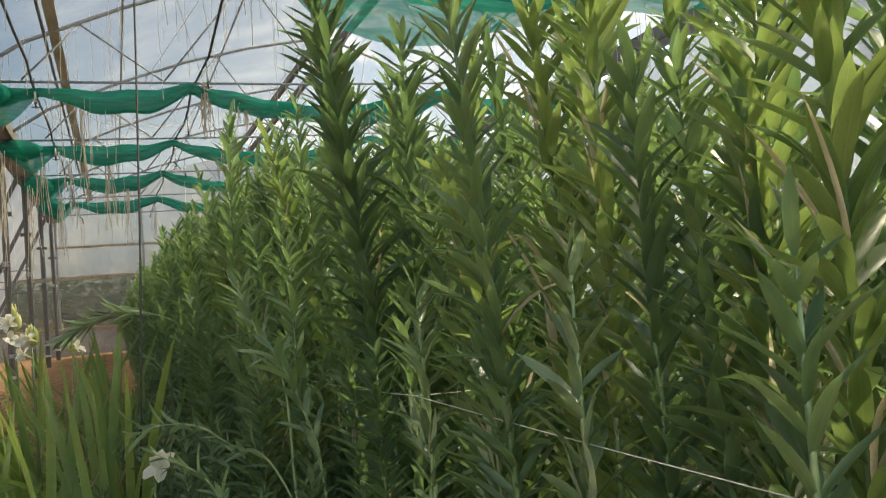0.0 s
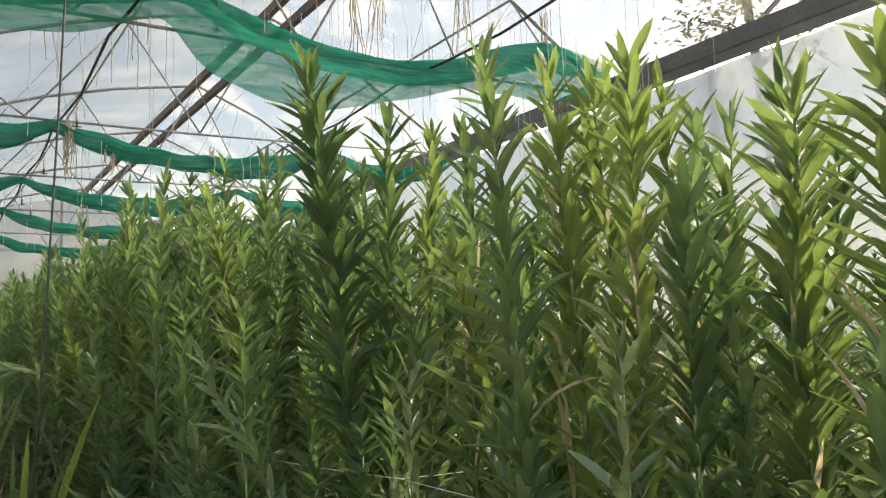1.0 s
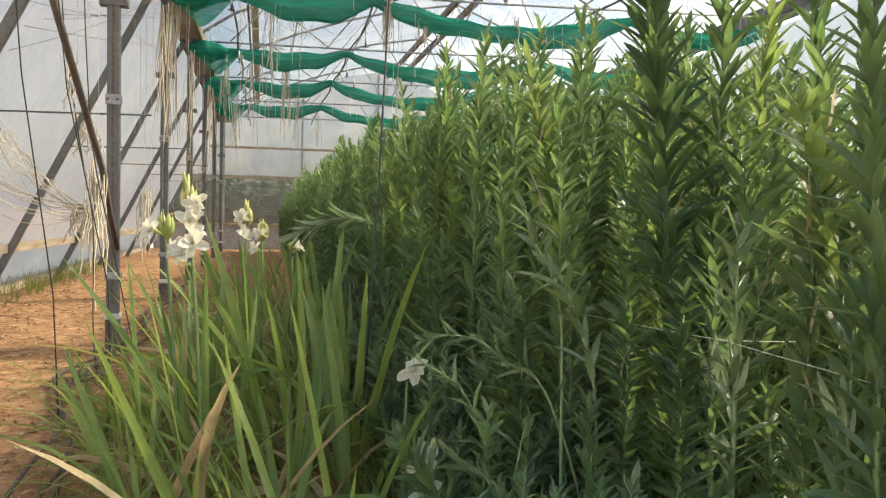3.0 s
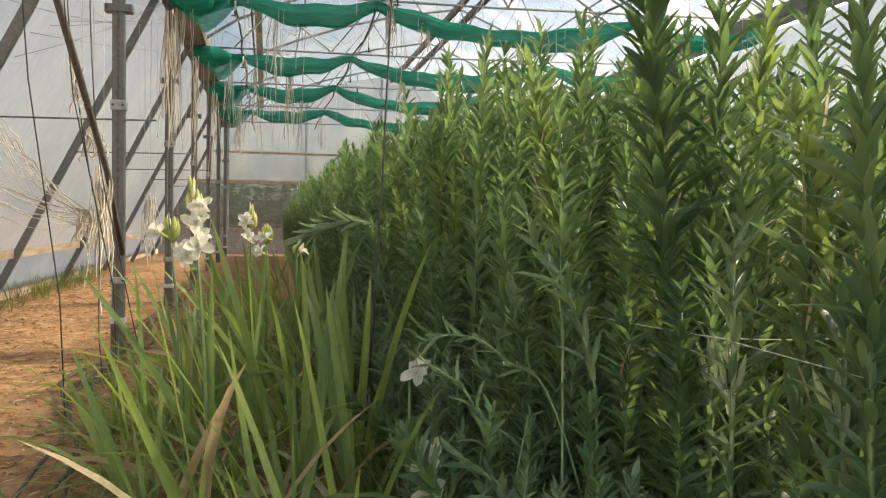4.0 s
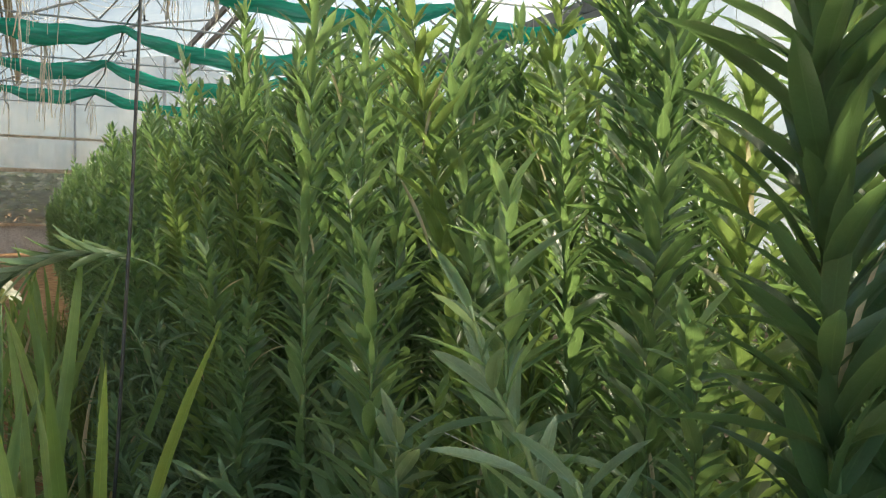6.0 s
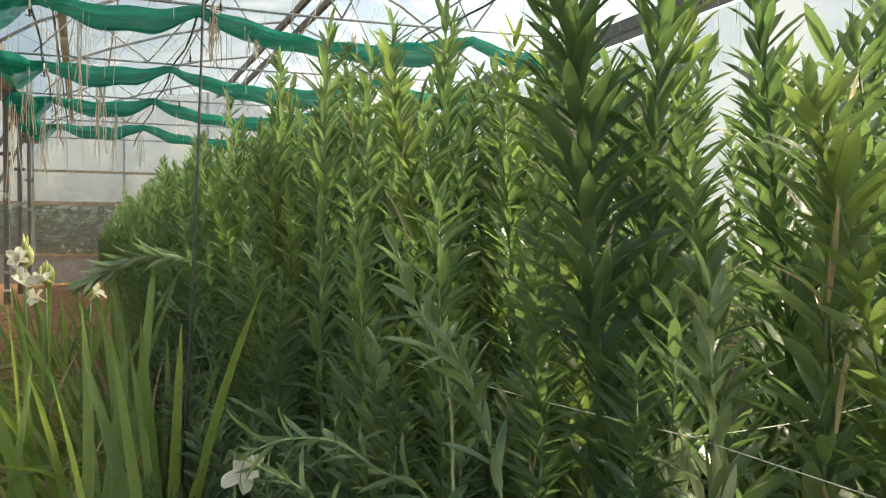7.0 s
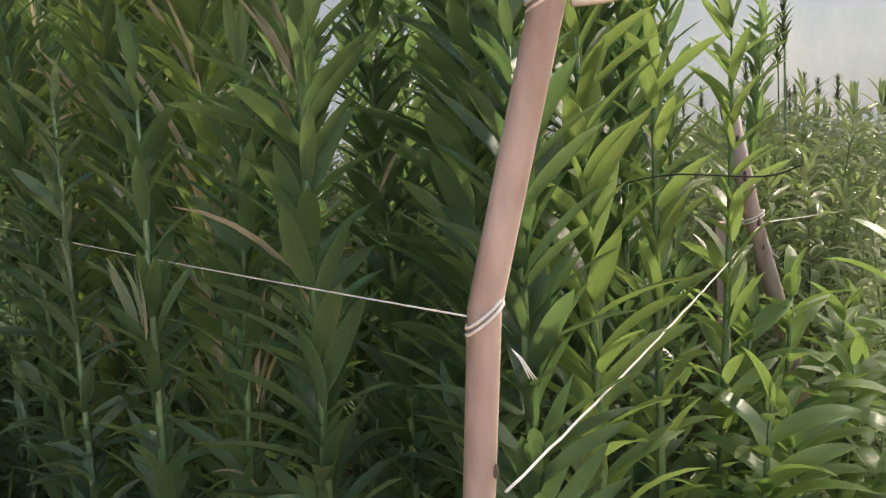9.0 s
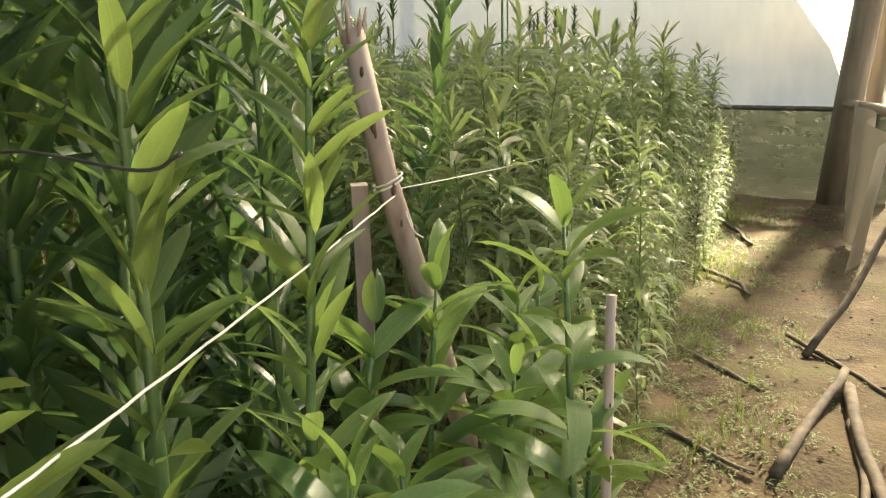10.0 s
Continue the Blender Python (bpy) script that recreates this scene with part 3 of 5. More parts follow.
solid("gutter_east", merge(beam((XR, YN, 3.55), (XR, YF, 3.55), 0.24, 0.05), beam((XR - 0.12, YN, 3.62), (XR - 0.12, YF, 3.62), 0.02, 0.16), beam((XR + 0.12, YN, 3.62), (XR + 0.12, YF, 3.62), 0.02, 0.16)), POST_GREY, "grey steel rain gutter", "gutter", "structure")
solid("gutter_west", merge(beam((XL, YN, 3.43), (XL, YF, 3.43), 0.30, 0.04), beam((XL + 0.15, YN, 3.50), (XL + 0.15, YF, 3.50), 0.03, 0.18), beam((XL - 0.15, YN, 3.50), (XL - 0.15, YF, 3.50), 0.03, 0.18)), GUTTER, "brown weathered valley gutter on the posts", "gutter", "structure")
for dx, dz in ((-0.16, 0.0), (0.14, -0.05)):
    solid("ridge_beam", beam((3.6 + dx, YN, 4.9 + dz), (3.6 + dx, YF, 4.9 + dz), 0.07, 0.11), RUST, "dark ridge beam under the roof film", "beam", "structure")
for x in (0.57, 2.0, 5.0):
    solid("purlin", tube([(x, YN, roof_z(x) + 0.02), (x, YF, roof_z(x) + 0.02)], 0.014), STEEL, "thin steel roof purlin", "purlin", "structure")
for x, z, r in ((-0.33, 3.36, 0.012), (1.28, 3.45, 0.013), (3.95, 3.5, 0.012)):
    pts = [(x + 0.02 * math.sin(k * 1.7), YN + k * 0.75, z - 0.05 * math.sin(math.pi * ((k + 2) % 4) / 4)) for k in range(32)]
    solid("water_pipe", tube(pts, r), BLACK, "black irrigation pipe slung along the roof", "pipe", group="irrigation pipes")

solid("roof_seam", beam((-0.12, YN, roof_z(-0.12) + 0.01), (-0.12, YF, roof_z(-0.12) + 0.01), 0.11, 0.016, (-0.39, 0, 0.92)), BOARD, "tan folded film seam along the roof", "trim", "structure")
solid("purlin", tube([(-0.21, YN, roof_z(-0.21) - 0.02), (-0.21, YF, roof_z(-0.21) - 0.02)], 0.016), RUST, "dark roof purlin beside the film seam", "purlin", "structure")

# trusses
def truss(y):
    t = thing("roof_truss", "galvanised tube truss under the plastic roof", "truss", "roof trusses", at=Matrix.Translation((0, y, 0)))
    part("arch", mesh_of("arch", *tube([(x, 0, z) for x, z in PROFILE], 0.022, 8), STEEL), t)
    part("tie", mesh_of("tie", *tube([(XL, 0, 3.40), (2.6, 0, 3.44), (XR, 0, 3.55)], 0.014), STEEL), t)
    top = [0.13, 1.92, 3.6, 5.0]
    low = [-0.45, 0.95, 2.75, 4.35, 5.8]
    for i, x in enumerate(top):
        for b in (low[i], low[i + 1]):
            part("strut", mesh_of("strut", *tube([(x, 0, roof_z(x) - 0.02), (b, 0, 3.43 + 0.02 * i)], 0.011), STEEL), t)
    return t


for y in BAYS:
    truss(y)


# posts with clamps and a concrete foot
def post(y, x=XL, h=3.42):
    p = thing("steel_post", "square galvanised post with bolted clamps, in bare soil", "post", "gutter posts", at=Matrix.Translation((x, y, 0)))
    part("shaft", mesh_of("shaft", *box(-0.041, 0.041, -0.036, 0.036, -0.1, h, 0.006), POST_GREY, False), p)
    part("groove", mesh_of("groove", *box(-0.009, 0.009, -0.0385, -0.035, 0.3, h - 0.1, 0.001), RUST, False), p, "dark groove down the face of the post")
    part("foot", mesh_of("foot", *box(-0.047, 0.047, -0.044, 0.044, -0.1, 0.20, 0.006), RUST, False), p, "dark painted foot sleeve")
    part("foot_band", mesh_of("foot_band", *box(-0.050, 0.050, -0.047, 0.047, 0.20, 0.24, 0.004), WHITE_PLASTIC, False), p, "pale band above the foot")
    for z, w, hh in ((0.48, 0.055, 0.05), (1.70, 0.050, 0.07), (2.38, 0.095, 0.055)):
        c = part("clamp", mesh_of("clamp", *box(-w, w, -0.046, 0.046, z, z + hh, 0.004), STEEL if z < 2 else POST_GREY, False), p)
        for sx in (-1, 1):
            part("bolt", mesh_of("bolt", *tube([(sx * (w - 0.018), -0.058, z + hh / 2), (sx * (w - 0.018), -0.044, z + hh / 2)], 0.009), RUST), c)
    if y > 5:
        part("cross_bar", mesh_of("cross_bar", *tube([(0.25, 0, 1.64), (slope_x(1.62) - XL, 0, 1.62)], 0.007), POST_GREY), p)
    part("rafter", mesh_of("rafter", *beam((slope_x(3.40) - XL + 0.05, 0, 3.40), (slope_x(0.0) - XL + 0.05, 0, 0.0), 0.06, 0.07), POST_GREY, False), p, "sloping side rafter down to the ground")
    return p


for y in [0.0 + 3 * k for k in range(8)]:
    post(y)
br = thing("pipe_brace", "dark steel pipe brace leaning against a post, tied with twine", "brace")
part("pipe", mesh_of("pipe", *tube([(-0.98, 1.9, 3.38), (-0.95, 3.7, 2.2), (-0.93, 5.2, 1.22), (-0.955, 5.86, 0.70)], 0.020), RUST), br)


# ---------------------------------------------------------------- shade nets bunched up under each truss
NET_SUPPORTS = [(-0.95, 3.30), (-0.33, 3.34), (1.28, 3.42), (4.25, 3.45), (6.2, 3.5)]
NET_SAG = [0.02, 0.07, 0.25, 0.2]


def net_line(x, supports, sags):
    for i, ((x0, z0), (x1, z1)) in enumerate(zip(supports, supports[1:])):
        if x <= x1 or i == len(supports) - 2:
            u = min(max((x - x0) / (x1 - x0), 0), 1)
            return z0 + (z1 - z0) * u - sags[i] * 4 * u * (1 - u)


def bunched_net(y, seed, height=0.20, group="shade nets"):
    rng = random.Random(seed)
    ph = [rng.uniform(0, 6.28) for _ in range(6)]
    sup = [(x + (rng.uniform(-0.08, 0.08) if 0 < i < 4 else 0), z + rng.uniform(-0.03, 0.03)) for i, (x, z) in enumerate(NET_SUPPORTS)]
    sags = [s * rng.uniform(0.85, 1.15) for s in NET_SAG]
    net = thing("shade_net", "bunched green shade net slung across the greenhouse", "shade net", group)

    def fn(u, v):
        x = -0.92 + 7.1 * u
        zc = net_line(x, sup, sags)
        near = min(abs(x - s[0]) for s in sup)
        hh = height * (0.45 + 0.55 * min(1, near / 0.45)) * (1 + 0.18 * math.sin(2.3 * x + ph[0]))
        a = 2 * math.pi * v
        fold = 1 + 0.22 * math.sin(5 * a + 1.4 * x + ph[1]) + 0.12 * math.sin(9 * a - 2.6 * x + ph[2])
        return (x, y + 0.075 * fold * math.cos(a) + 0.02 * math.sin(3 * x + ph[3]), zc - hh * 0.5 + hh * 0.5 * fold * math.sin(a) + 0.012 * math.sin(11 * x + ph[4]))
    part("roll", mesh_of("roll", *grid_surface(fn, 150, 22), NET), net)

    def tail(u, v):
        x = -0.92 + 0.62 * u
        w = (1 - abs(2 * u - 0.9)) * 0.28 + 0.10
        return (x, y - 0.09 - 0.03 * math.sin(9 * u + 4 * v), 3.30 - 0.02 * u - w * v + 0.02 * math.sin(8 * u))
    part("loose_end", mesh_of("loose_end", *grid_surface(tail, 14, 8), NET), net, "gathered dark green loose end")

    def bag(u, v):
        a = 2 * math.pi * v
        r = (0.06 + 0.155 * math.sin(math.pi * min(1, u * 1.15)) ** 0.8) * (1 - 0.55 * max(0, u - 0.75) / 0.25) * (1 + 0.16 * math.sin(5 * a + ph[3] + 2 * u) + 0.08 * math.sin(11 * a))
        return (-0.80 + 0.10 * u + 1.15 * r * math.cos(a), y - 0.05 + 0.8 * r * math.sin(a), 3.40 - (0.38 + 0.08 * math.sin(ph[5])) * u)
    part("gathered_end", mesh_of("gathered_end", *grid_surface(bag, 16, 30), NET), net, "net end gathered into a hanging bag")
    return net


for k, y in enumerate((9.0, 12.0, 15.0, 18.0)):
    bunched_net(y, 20 + k)

# the nearest net hangs half open
near_net = thing("shade_net", "half open green shade net with a sagging sheer fold", "shade net", "shade nets")
# heights across the house: top and foot of the gathered roll, foot of the sheer fold
ROLL_TOP = ((-0.95, 3.46), (-0.2, 3.58), (0.5, 3.69), (1.25, 3.75), (1.72, 3.83), (2.2, 3.68), (2.9, 3.52), (3.5, 3.49), (4.3, 3.62), (4.9, 3.86), (5.4, 4.0), (6.2, 3.9))
ROLL_FOOT = ((-0.95, 3.30), (0.1, 3.36), (0.7, 3.45), (1.25, 3.57), (1.72, 3.70), (2.2, 3.44), (2.9, 3.30), (3.7, 3.30), (4.3, 3.40), (5.3, 3.74), (6.2, 3.7))
FOLD_FOOT = ((-0.9, 3.27), (-0.1, 3.25), (0.45, 3.17), (0.87, 3.22), (1.25, 3.35), (1.52, 3.50), (1.62, 3.46), (1.85, 3.10), (2.3, 2.96), (2.8, 2.91), (3.7, 3.14), (4.3, 3.33), (5.2, 3.32), (6.2, 3.5))


def hung(line, x):
    xs, zs = zip(*line)
    return sum(float(np.interp(x + d, xs, zs)) for d in (-0.12, -0.06, 0.0, 0.06, 0.12)) / 5


def near_roll(u, v):
    x = -0.92 + 7.1 * u
    top, foot = hung(ROLL_TOP, x), hung(ROLL_FOOT, x)
    a = 2 * math.pi * v
    fold = 1 + 0.16 * math.sin(4 * a + 1.3 * x) + 0.10 * math.sin(9 * a - 2.2 * x)
    return (x, 6.0 + 0.09 * fold * math.cos(a), (top + foot) / 2 + (top - foot) / 2 * fold * math.sin(a))


def near_sheer(u, v):
    x = -0.90 + 7.0 * u
    top, foot = hung(ROLL_FOOT, x) + 0.06, hung(FOLD_FOOT, x)
    belly = 0.20 * math.sin(math.pi * v) * (0.4 + 0.6 * math.sin(math.pi * min(1, abs(x - 1.62) / 1.6)))
    return (x, 5.90 - belly + 0.02 * math.sin(9 * x + 5 * v), top + (foot - top) * v + 0.012 * math.sin(17 * v + 3 * x) * (1 - v))


part("roll", mesh_of("roll", *grid_surface(near_roll, 150, 22), NET), near_net)
part("sheer_fold", mesh_of("sheer_fold", *grid_surface(near_sheer, 120, 22), NET_THIN), near_net, "single sheer layer of green net")


# ---------------------------------------------------------------- lilies in the tall bed
def front_y(x):
    return -0.12 + 0.232 * (x - 0.79)


rng = random.Random(5)
TALL_LABEL = "tall leafy green lily stalk without flowers, growing in the bed"
GROUP = "lilies in the tall bed"
# stalks that stand out along the edge of the bed: x, y, height, leaves, leaf length
KEY = [
    (0.70, 1.36, 1.57, 160, 0.168), (0.70, 0.84, 1.46, 130, 0.128), (0.90, 2.50, 1.68, 105, 0.140), (1.15, 2.75, 1.77, 105, 0.135),
    (1.07, 1.62, 1.55, 105, 0.140), (0.84, 1.36, 1.47, 115, 0.150), (0.83, 0.83, 1.45, 105, 0.140), (0.80, 0.70, 1.41, 105, 0.140),
    (0.94, 0.79, 1.44, 100, 0.140), (1.08, 0.86, 1.46, 100, 0.140), (1.08, 0.74, 1.38, 95, 0.135), (0.89, 0.52, 1.33, 100, 0.145),
    (0.84, 0.38, 1.33, 105, 0.150), (0.86, 0.64, 1.20, 90, 0.135), (0.87, 0.50, 1.16, 90, 0.140), (0.99, 0.70, 1.26, 90, 0.135),
    (0.62, 2.21, 1.52, 100, 0.135), (0.80, 2.45, 1.56, 100, 0.135), (0.82, 1.03, 1.25, 95, 0.135), (0.82, 0.28, 1.02, 80, 0.135),
    (0.68, 1.66, 1.10, 85, 0.130), (0.60, 1.92, 1.02, 85, 0.130), (0.86, 0.18, 1.30, 100, 0.150), (0.98, 0.10, 1.28, 100, 0.150),
    (1.10, 0.22, 1.35, 100, 0.150), (1.25, 0.14, 1.22, 95, 0.150), (1.36, 0.30, 1.30, 95, 0.150), (1.49, 0.30, 1.02, 85, 0.140),
    (0.92, -0.03, 1.02, 85, 0.145), (1.06, 0.02, 1.10, 85, 0.145), (1.20, 0.36, 1.38, 95, 0.145), (0.82, 0.95, 0.92, 80, 0.130),
    (1.37, 0.10, 1.06, 70, 0.115), (1.23, 0.08, 1.16, 75, 0.125), (1.45, 0.20, 1.10, 70, 0.115),
    (1.30, 0.26, 1.22, 85, 0.135), (1.42, 0.34, 1.24, 85, 0.135), (1.54, 0.36, 1.20, 85, 0.130), (1.64, 0.43, 1.18, 80, 0.130), (1.74, 0.50, 1.15, 80, 0.125), (1.18, 0.16, 1.2, 85, 0.135),
]
LEAF_BY_LEAF = (0, 1, 6, 7, 12, 22, 23, 28, 29, 32, 33)
# Leaf tone per stalk: 1 dark, for shade too; 2 yellowish, for backlight too.
LEAF_TONE_OF = {0: 1, 12: 2, 11: 2, 7: 2, 22: 0, 23: 1, 28: 1, 29: 2, 31: 1, 26: 1, 5: 1, 2: 0, 4: 2, 6: 2, 8: 2, 9: 2, 13: 1, 25: 1, 24: 1, 27: 1, 30: 1, 32: 2, 33: 2, 34: 1, 35: 1, 36: 1, 37: 1, 38: 1, 39: 1, 40: 1}
for i, (x, y, h, c, L) in enumerate(KEY):
    at = Matrix.Translation((x, y, ground_z(x, y) - 0.01)) @ Matrix.Rotation(rng.uniform(0, 6.28), 4, "Z")
    if i in (0, 1):
        # these two lean out over the string from a foot further inside the bed
        at = Matrix.Translation((x + (0.142, 0.098)[i], y, ground_z(x, y) - 0.01)) @ Matrix.Rotation(-math.asin(0.13 / h), 4, "Y") @ Matrix.Rotation(2.1 * i, 4, "Z")
    few = 9 if (0.1 < y < 1.1 and x > 0.75 and x < 1.0) else 8 if (0.45 < y < 1.1 and x > 0.75) else 1 if y > 0.45 else 0
    if i in LEAF_BY_LEAF:
        lily_of_leaves(at, h, c, L, 100 + i, TALL_LABEL, GROUP, broad=y < 0.45 and x > 0.95, leaf_set=LEAF_TONE_OF.get(i, 0), withered=few)
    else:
        lily_mesh_thing(h, int(c * 1.95), L * 0.68, 100 + i, TALL_LABEL, GROUP, STRIPS, (LEAF, LEAF_DARK_SHADE, LEAF_PALE_BACKLIT)[LEAF_TONE_OF.get(i, 0)], withered=few, bend=0.4).matrix_basis = at

VARIANTS = []
for i in range(10):
    VARIANTS.append((1.5, lily_mesh_thing(1.5, 200, 0.098, 300 + i, TALL_LABEL, GROUP, STRIPS_MID, (LEAF, LEAF_DARK_SHADE, LEAF, LEAF_PALE_BACKLIT, LEAF)[i % 5], withered=2)))
FINE_LABEL = "short fine-leaved lily stalk crowding the edge of the bed"
FINES = [lily_mesh_thing(0.8, 100, 0.086, 330 + i, FINE_LABEL, "lily shoots", STRIPS_FAR, (LEAF_SHOOT, LEAF, LEAF_SHOOT)[i % 3], "lily_shoot", stalk=STEM_PALE) for i in range(5)]
made_fine = 0
rf = random.Random(77)
for j in range(40):
    for i in range(-1, 5):
        x = 0.50 + (0.13 if i > 0 else 0.09) * i + rf.uniform(-0.05, 0.05)
        y = 0.40 + 0.115 * j + rf.uniform(-0.06, 0.06)
        if x < 0.62 and y < 1.05 or y > 3.6 and i > 2:
            continue
        s = rf.uniform(0.6, 1.08) * (0.55 if i < 0 else 0.8 if i == 0 else 1.0) * (0.8 if y < 1.3 else 1.0) * (0.75 if y < 1.6 and x < 0.76 else 1.0)
        m = Matrix.Translation((x, y, ground_z(x, y) - 0.01)) @ Matrix.Rotation(rf.uniform(0, 6.28), 4, "Z") @ Matrix.Rotation(rf.uniform(-0.24, 0.24), 4, "X") @ Matrix.Scale(s, 4)
        if made_fine < 5:
            FINES[made_fine].matrix_basis = m
        else:
            c = copy_thing(FINES[made_fine % 5], m)
            c.scale = (s, s, s)
        made_fine += 1
for k in range(75):
    y = 1.15 + 2.5 * (k / 75) + rf.uniform(-0.06, 0.06)
    x = rf.uniform(0.43, 0.62)
    s = rf.uniform(0.42, 0.78)
    m = Matrix.Translation((x, y, ground_z(x, y) - 0.01)) @ Matrix.Rotation(rf.uniform(0, 6.28), 4, "Z") @ Matrix.Rotation(rf.uniform(-0.4, 0.4), 4, "X") @ Matrix.Scale(s, 4)
    copy_thing(FINES[(0, 2, 3, 4)[k % 4]], m).scale = (s, s, s)
far_arrays, crown_arrays = [], []
for i in range(8):
    r2 = random.Random(700 + i)
    stem, rad, leaves = lily_plan(1.5, 104, 0.112, r2)
    b = Bunch()
    for mm, kind in leaves:
        b.add(STRIPS_FAR[kind], mm)
    b.raw(tube(stem, rad, 3, False))
    far_arrays.append((np.concatenate(b.v), b.f, np.concatenate(b.uv)))
    b = Bunch()
    for mm, kind in leaves:
        if mm.translation.z > 0.80:
            b.add(STRIPS_FAR[kind], mm)
    b.raw(tube(stem, rad, 3, False))
    crown_arrays.append((np.concatenate(b.v), b.f, np.concatenate(b.uv)))


def bed_height(x, y, r):
    """Rows rise from the edge of the bed inwards and away from its corner."""
    edge = max(0.0, min(1.0, (x - 0.52) / 0.45))
    base = 1.34 + 0.34 * min(1, max(0, y) / 4.0) + 0.14 * min(1, max(0, y - 4) / 8)
    return base * (0.62 + 0.38 * edge) * (r.uniform(0.86, 1.06) if y < 3.5 else r.uniform(0.80, 1.10))


class Mass:
    """Many copies of a few plants in one mesh."""

    def __init__(self):
        self.v, self.f, self.uv, self.n = [], [], [], 0

    def put(self, arr, x, y, z, a, s, sz=None):
        v, f, uv = arr
        c, sn = math.cos(a), math.sin(a)
        w = np.empty_like(v)
        w[:, 0] = (v[:, 0] * c - v[:, 1] * sn) * s + x
        w[:, 1] = (v[:, 0] * sn + v[:, 1] * c) * s + y
        w[:, 2] = v[:, 2] * (sz or s) + z
        self.v.append(w)
        self.f += [tuple(i + self.n for i in q) for q in f]
        self.uv.append(uv)
        self.n += len(v)

    def done(self, name, mat, label, category):
        return tagged(new(name, mesh_of(name, np.concatenate(self.v), self.f, mat, True, np.concatenate(self.uv))), label, category, kind="stuff")


used = [(k[0], k[1]) for k in KEY]
mass = Mass()
made = 0
SP = 0.155
for j in range(138):
    for i in range(10):
        x = 0.56 + SP * i + rng.uniform(-0.05, 0.05)
        y = -0.05 + SP * j + rng.uniform(-0.05, 0.05)
        if y < front_y(x) + 0.10 + 0.12 * max(0, x - 1.0) or x > 2.05:
            continue
        if any(abs(x - a) < 0.09 and abs(y - b) < 0.09 for a, b in used):
            continue
        if x < 0.62 and y < 1.6:
            continue
        if x < 0.81 and y < 1.1:
            x += 0.15
        h = bed_height(x, y, rng)
        if x > 1.2 and y < 2.4 and (i + j) % 2:
            h *= 0.7
        if x > 1.25 and 0.55 < y < 1.5:
            h *= 0.88
        if y < 2.0 and x < 0.8:
            h *= 0.84
        z = ground_z(x, y) - 0.01
        a = rng.uniform(0, 6.28)
        if y < 4.2:
            s = h / 1.5
            src = VARIANTS[made % 10][1]
            m = Matrix.Translation((x, y, z)) @ Matrix.Rotation(a, 4, "Z") @ Matrix.Rotation(rng.gauss(0, 0.07), 4, "X") @ Matrix.Diagonal((0.5 + 0.5 * s, 0.5 + 0.5 * s, s, 1))
            if made < 10:
                src.matrix_basis = m
            else:
                c = copy_thing(src, m)
                c.scale = (0.5 + 0.5 * s, 0.5 + 0.5 * s, s)
            made += 1
        else:
            s = h / 1.5
            mass.put((far_arrays if i < (3 if y < 8 else 1) else crown_arrays)[rng.randrange(8)], x, y, z, a, 0.6 + 0.4 * s, s)
mass.done("lily_stand", LEAF, "dense stand of leafy green lily stalks receding along the bed", "plants")

# stalks that lean out or have been bent over
def leaning_lily(x, y, h, az, tilt, seed, label, L=0.13):
    m = Matrix.Translation((x, y, ground_z(x, y) - 0.01)) @ Matrix.Rotation(az, 4, "Z") @ Matrix.Rotation(tilt, 4, "X")
    return lily_of_leaves(m, h, 70, L, seed, label, GROUP)


LEAN_LABEL = "short green lily stalk leaning out of the bed"
leaning_lily(0.75, 2.35, 0.75, 1.75, -0.85, 41, LEAN_LABEL)
leaning_lily(0.62, 1.55, 0.62, 1.4, -0.6, 42, LEAN_LABEL)
leaning_lily(0.66, 0.72, 0.6, 1.2, -0.45, 43, LEAN_LABEL)


def smooth_path(pts, n=6):
    """A smooth line through the given points."""
    q = [Vector(p) for p in pts]
    q = [q[0] * 2 - q[1]] + q + [q[-1] * 2 - q[-2]]
    out = []
    for i in range(1, len(q) - 2):
        for k in range(n):
            t = k / n
            out.append(0.5 * (2 * q[i] + (q[i + 1] - q[i - 1]) * t + (2 * q[i - 1] - 5 * q[i] + 4 * q[i + 1] - q[i + 2]) * t * t + (3 * q[i] - q[i - 1] - 3 * q[i + 1] + q[i + 2]) * t ** 3))
    return out + [q[-2]]


def arched_lily(line, first, count, L, seed, label, meshes, rise=(-0.5, 0.2), rad=0.0042):
    """A stalk bowed over along a smooth line, leafy from `first` (0 to 1) to its tip."""
    r2 = random.Random(seed)
    q = smooth_path(line, 5)
    pl = thing("lily_plant", label, "plant", GROUP)
    part("stem", mesh_of("stem", *tube(q, [rad * (1 - 0.65 * k / (len(q) - 1)) for k in range(len(q))], 6), STEM_PALE), pl, "pale green stem")
    az = r2.uniform(0, 6.28)
    for i in range(count):
        u = (first + (1 - first) * (i + 0.5) / count) * (len(q) - 1.001)
        k = int(u)
        d = q[k + 1] - q[k]
        az += 2.4 + r2.uniform(-0.6, 0.6)
        ln = L * r2.uniform(0.75, 1.2) * (0.7 if i > count - 5 else 1.0)
        m = Matrix.Translation(q[k] + d * (u - k)) @ d.to_track_quat("Z", "Y").to_matrix().to_4x4() @ Matrix.Rotation(az, 4, "Z") @ Matrix.Rotation(r2.uniform(*rise), 4, "X") @ Matrix.Scale(ln, 4)
        part("leaf", meshes[r2.randrange(len(meshes))], pl, m=m)
    return pl


SHOOT_MESHES = [mesh_of("leaf", v, f, LEAF_SHOOT, True, uv) for v, f, uv in STRIPS[1:4]]
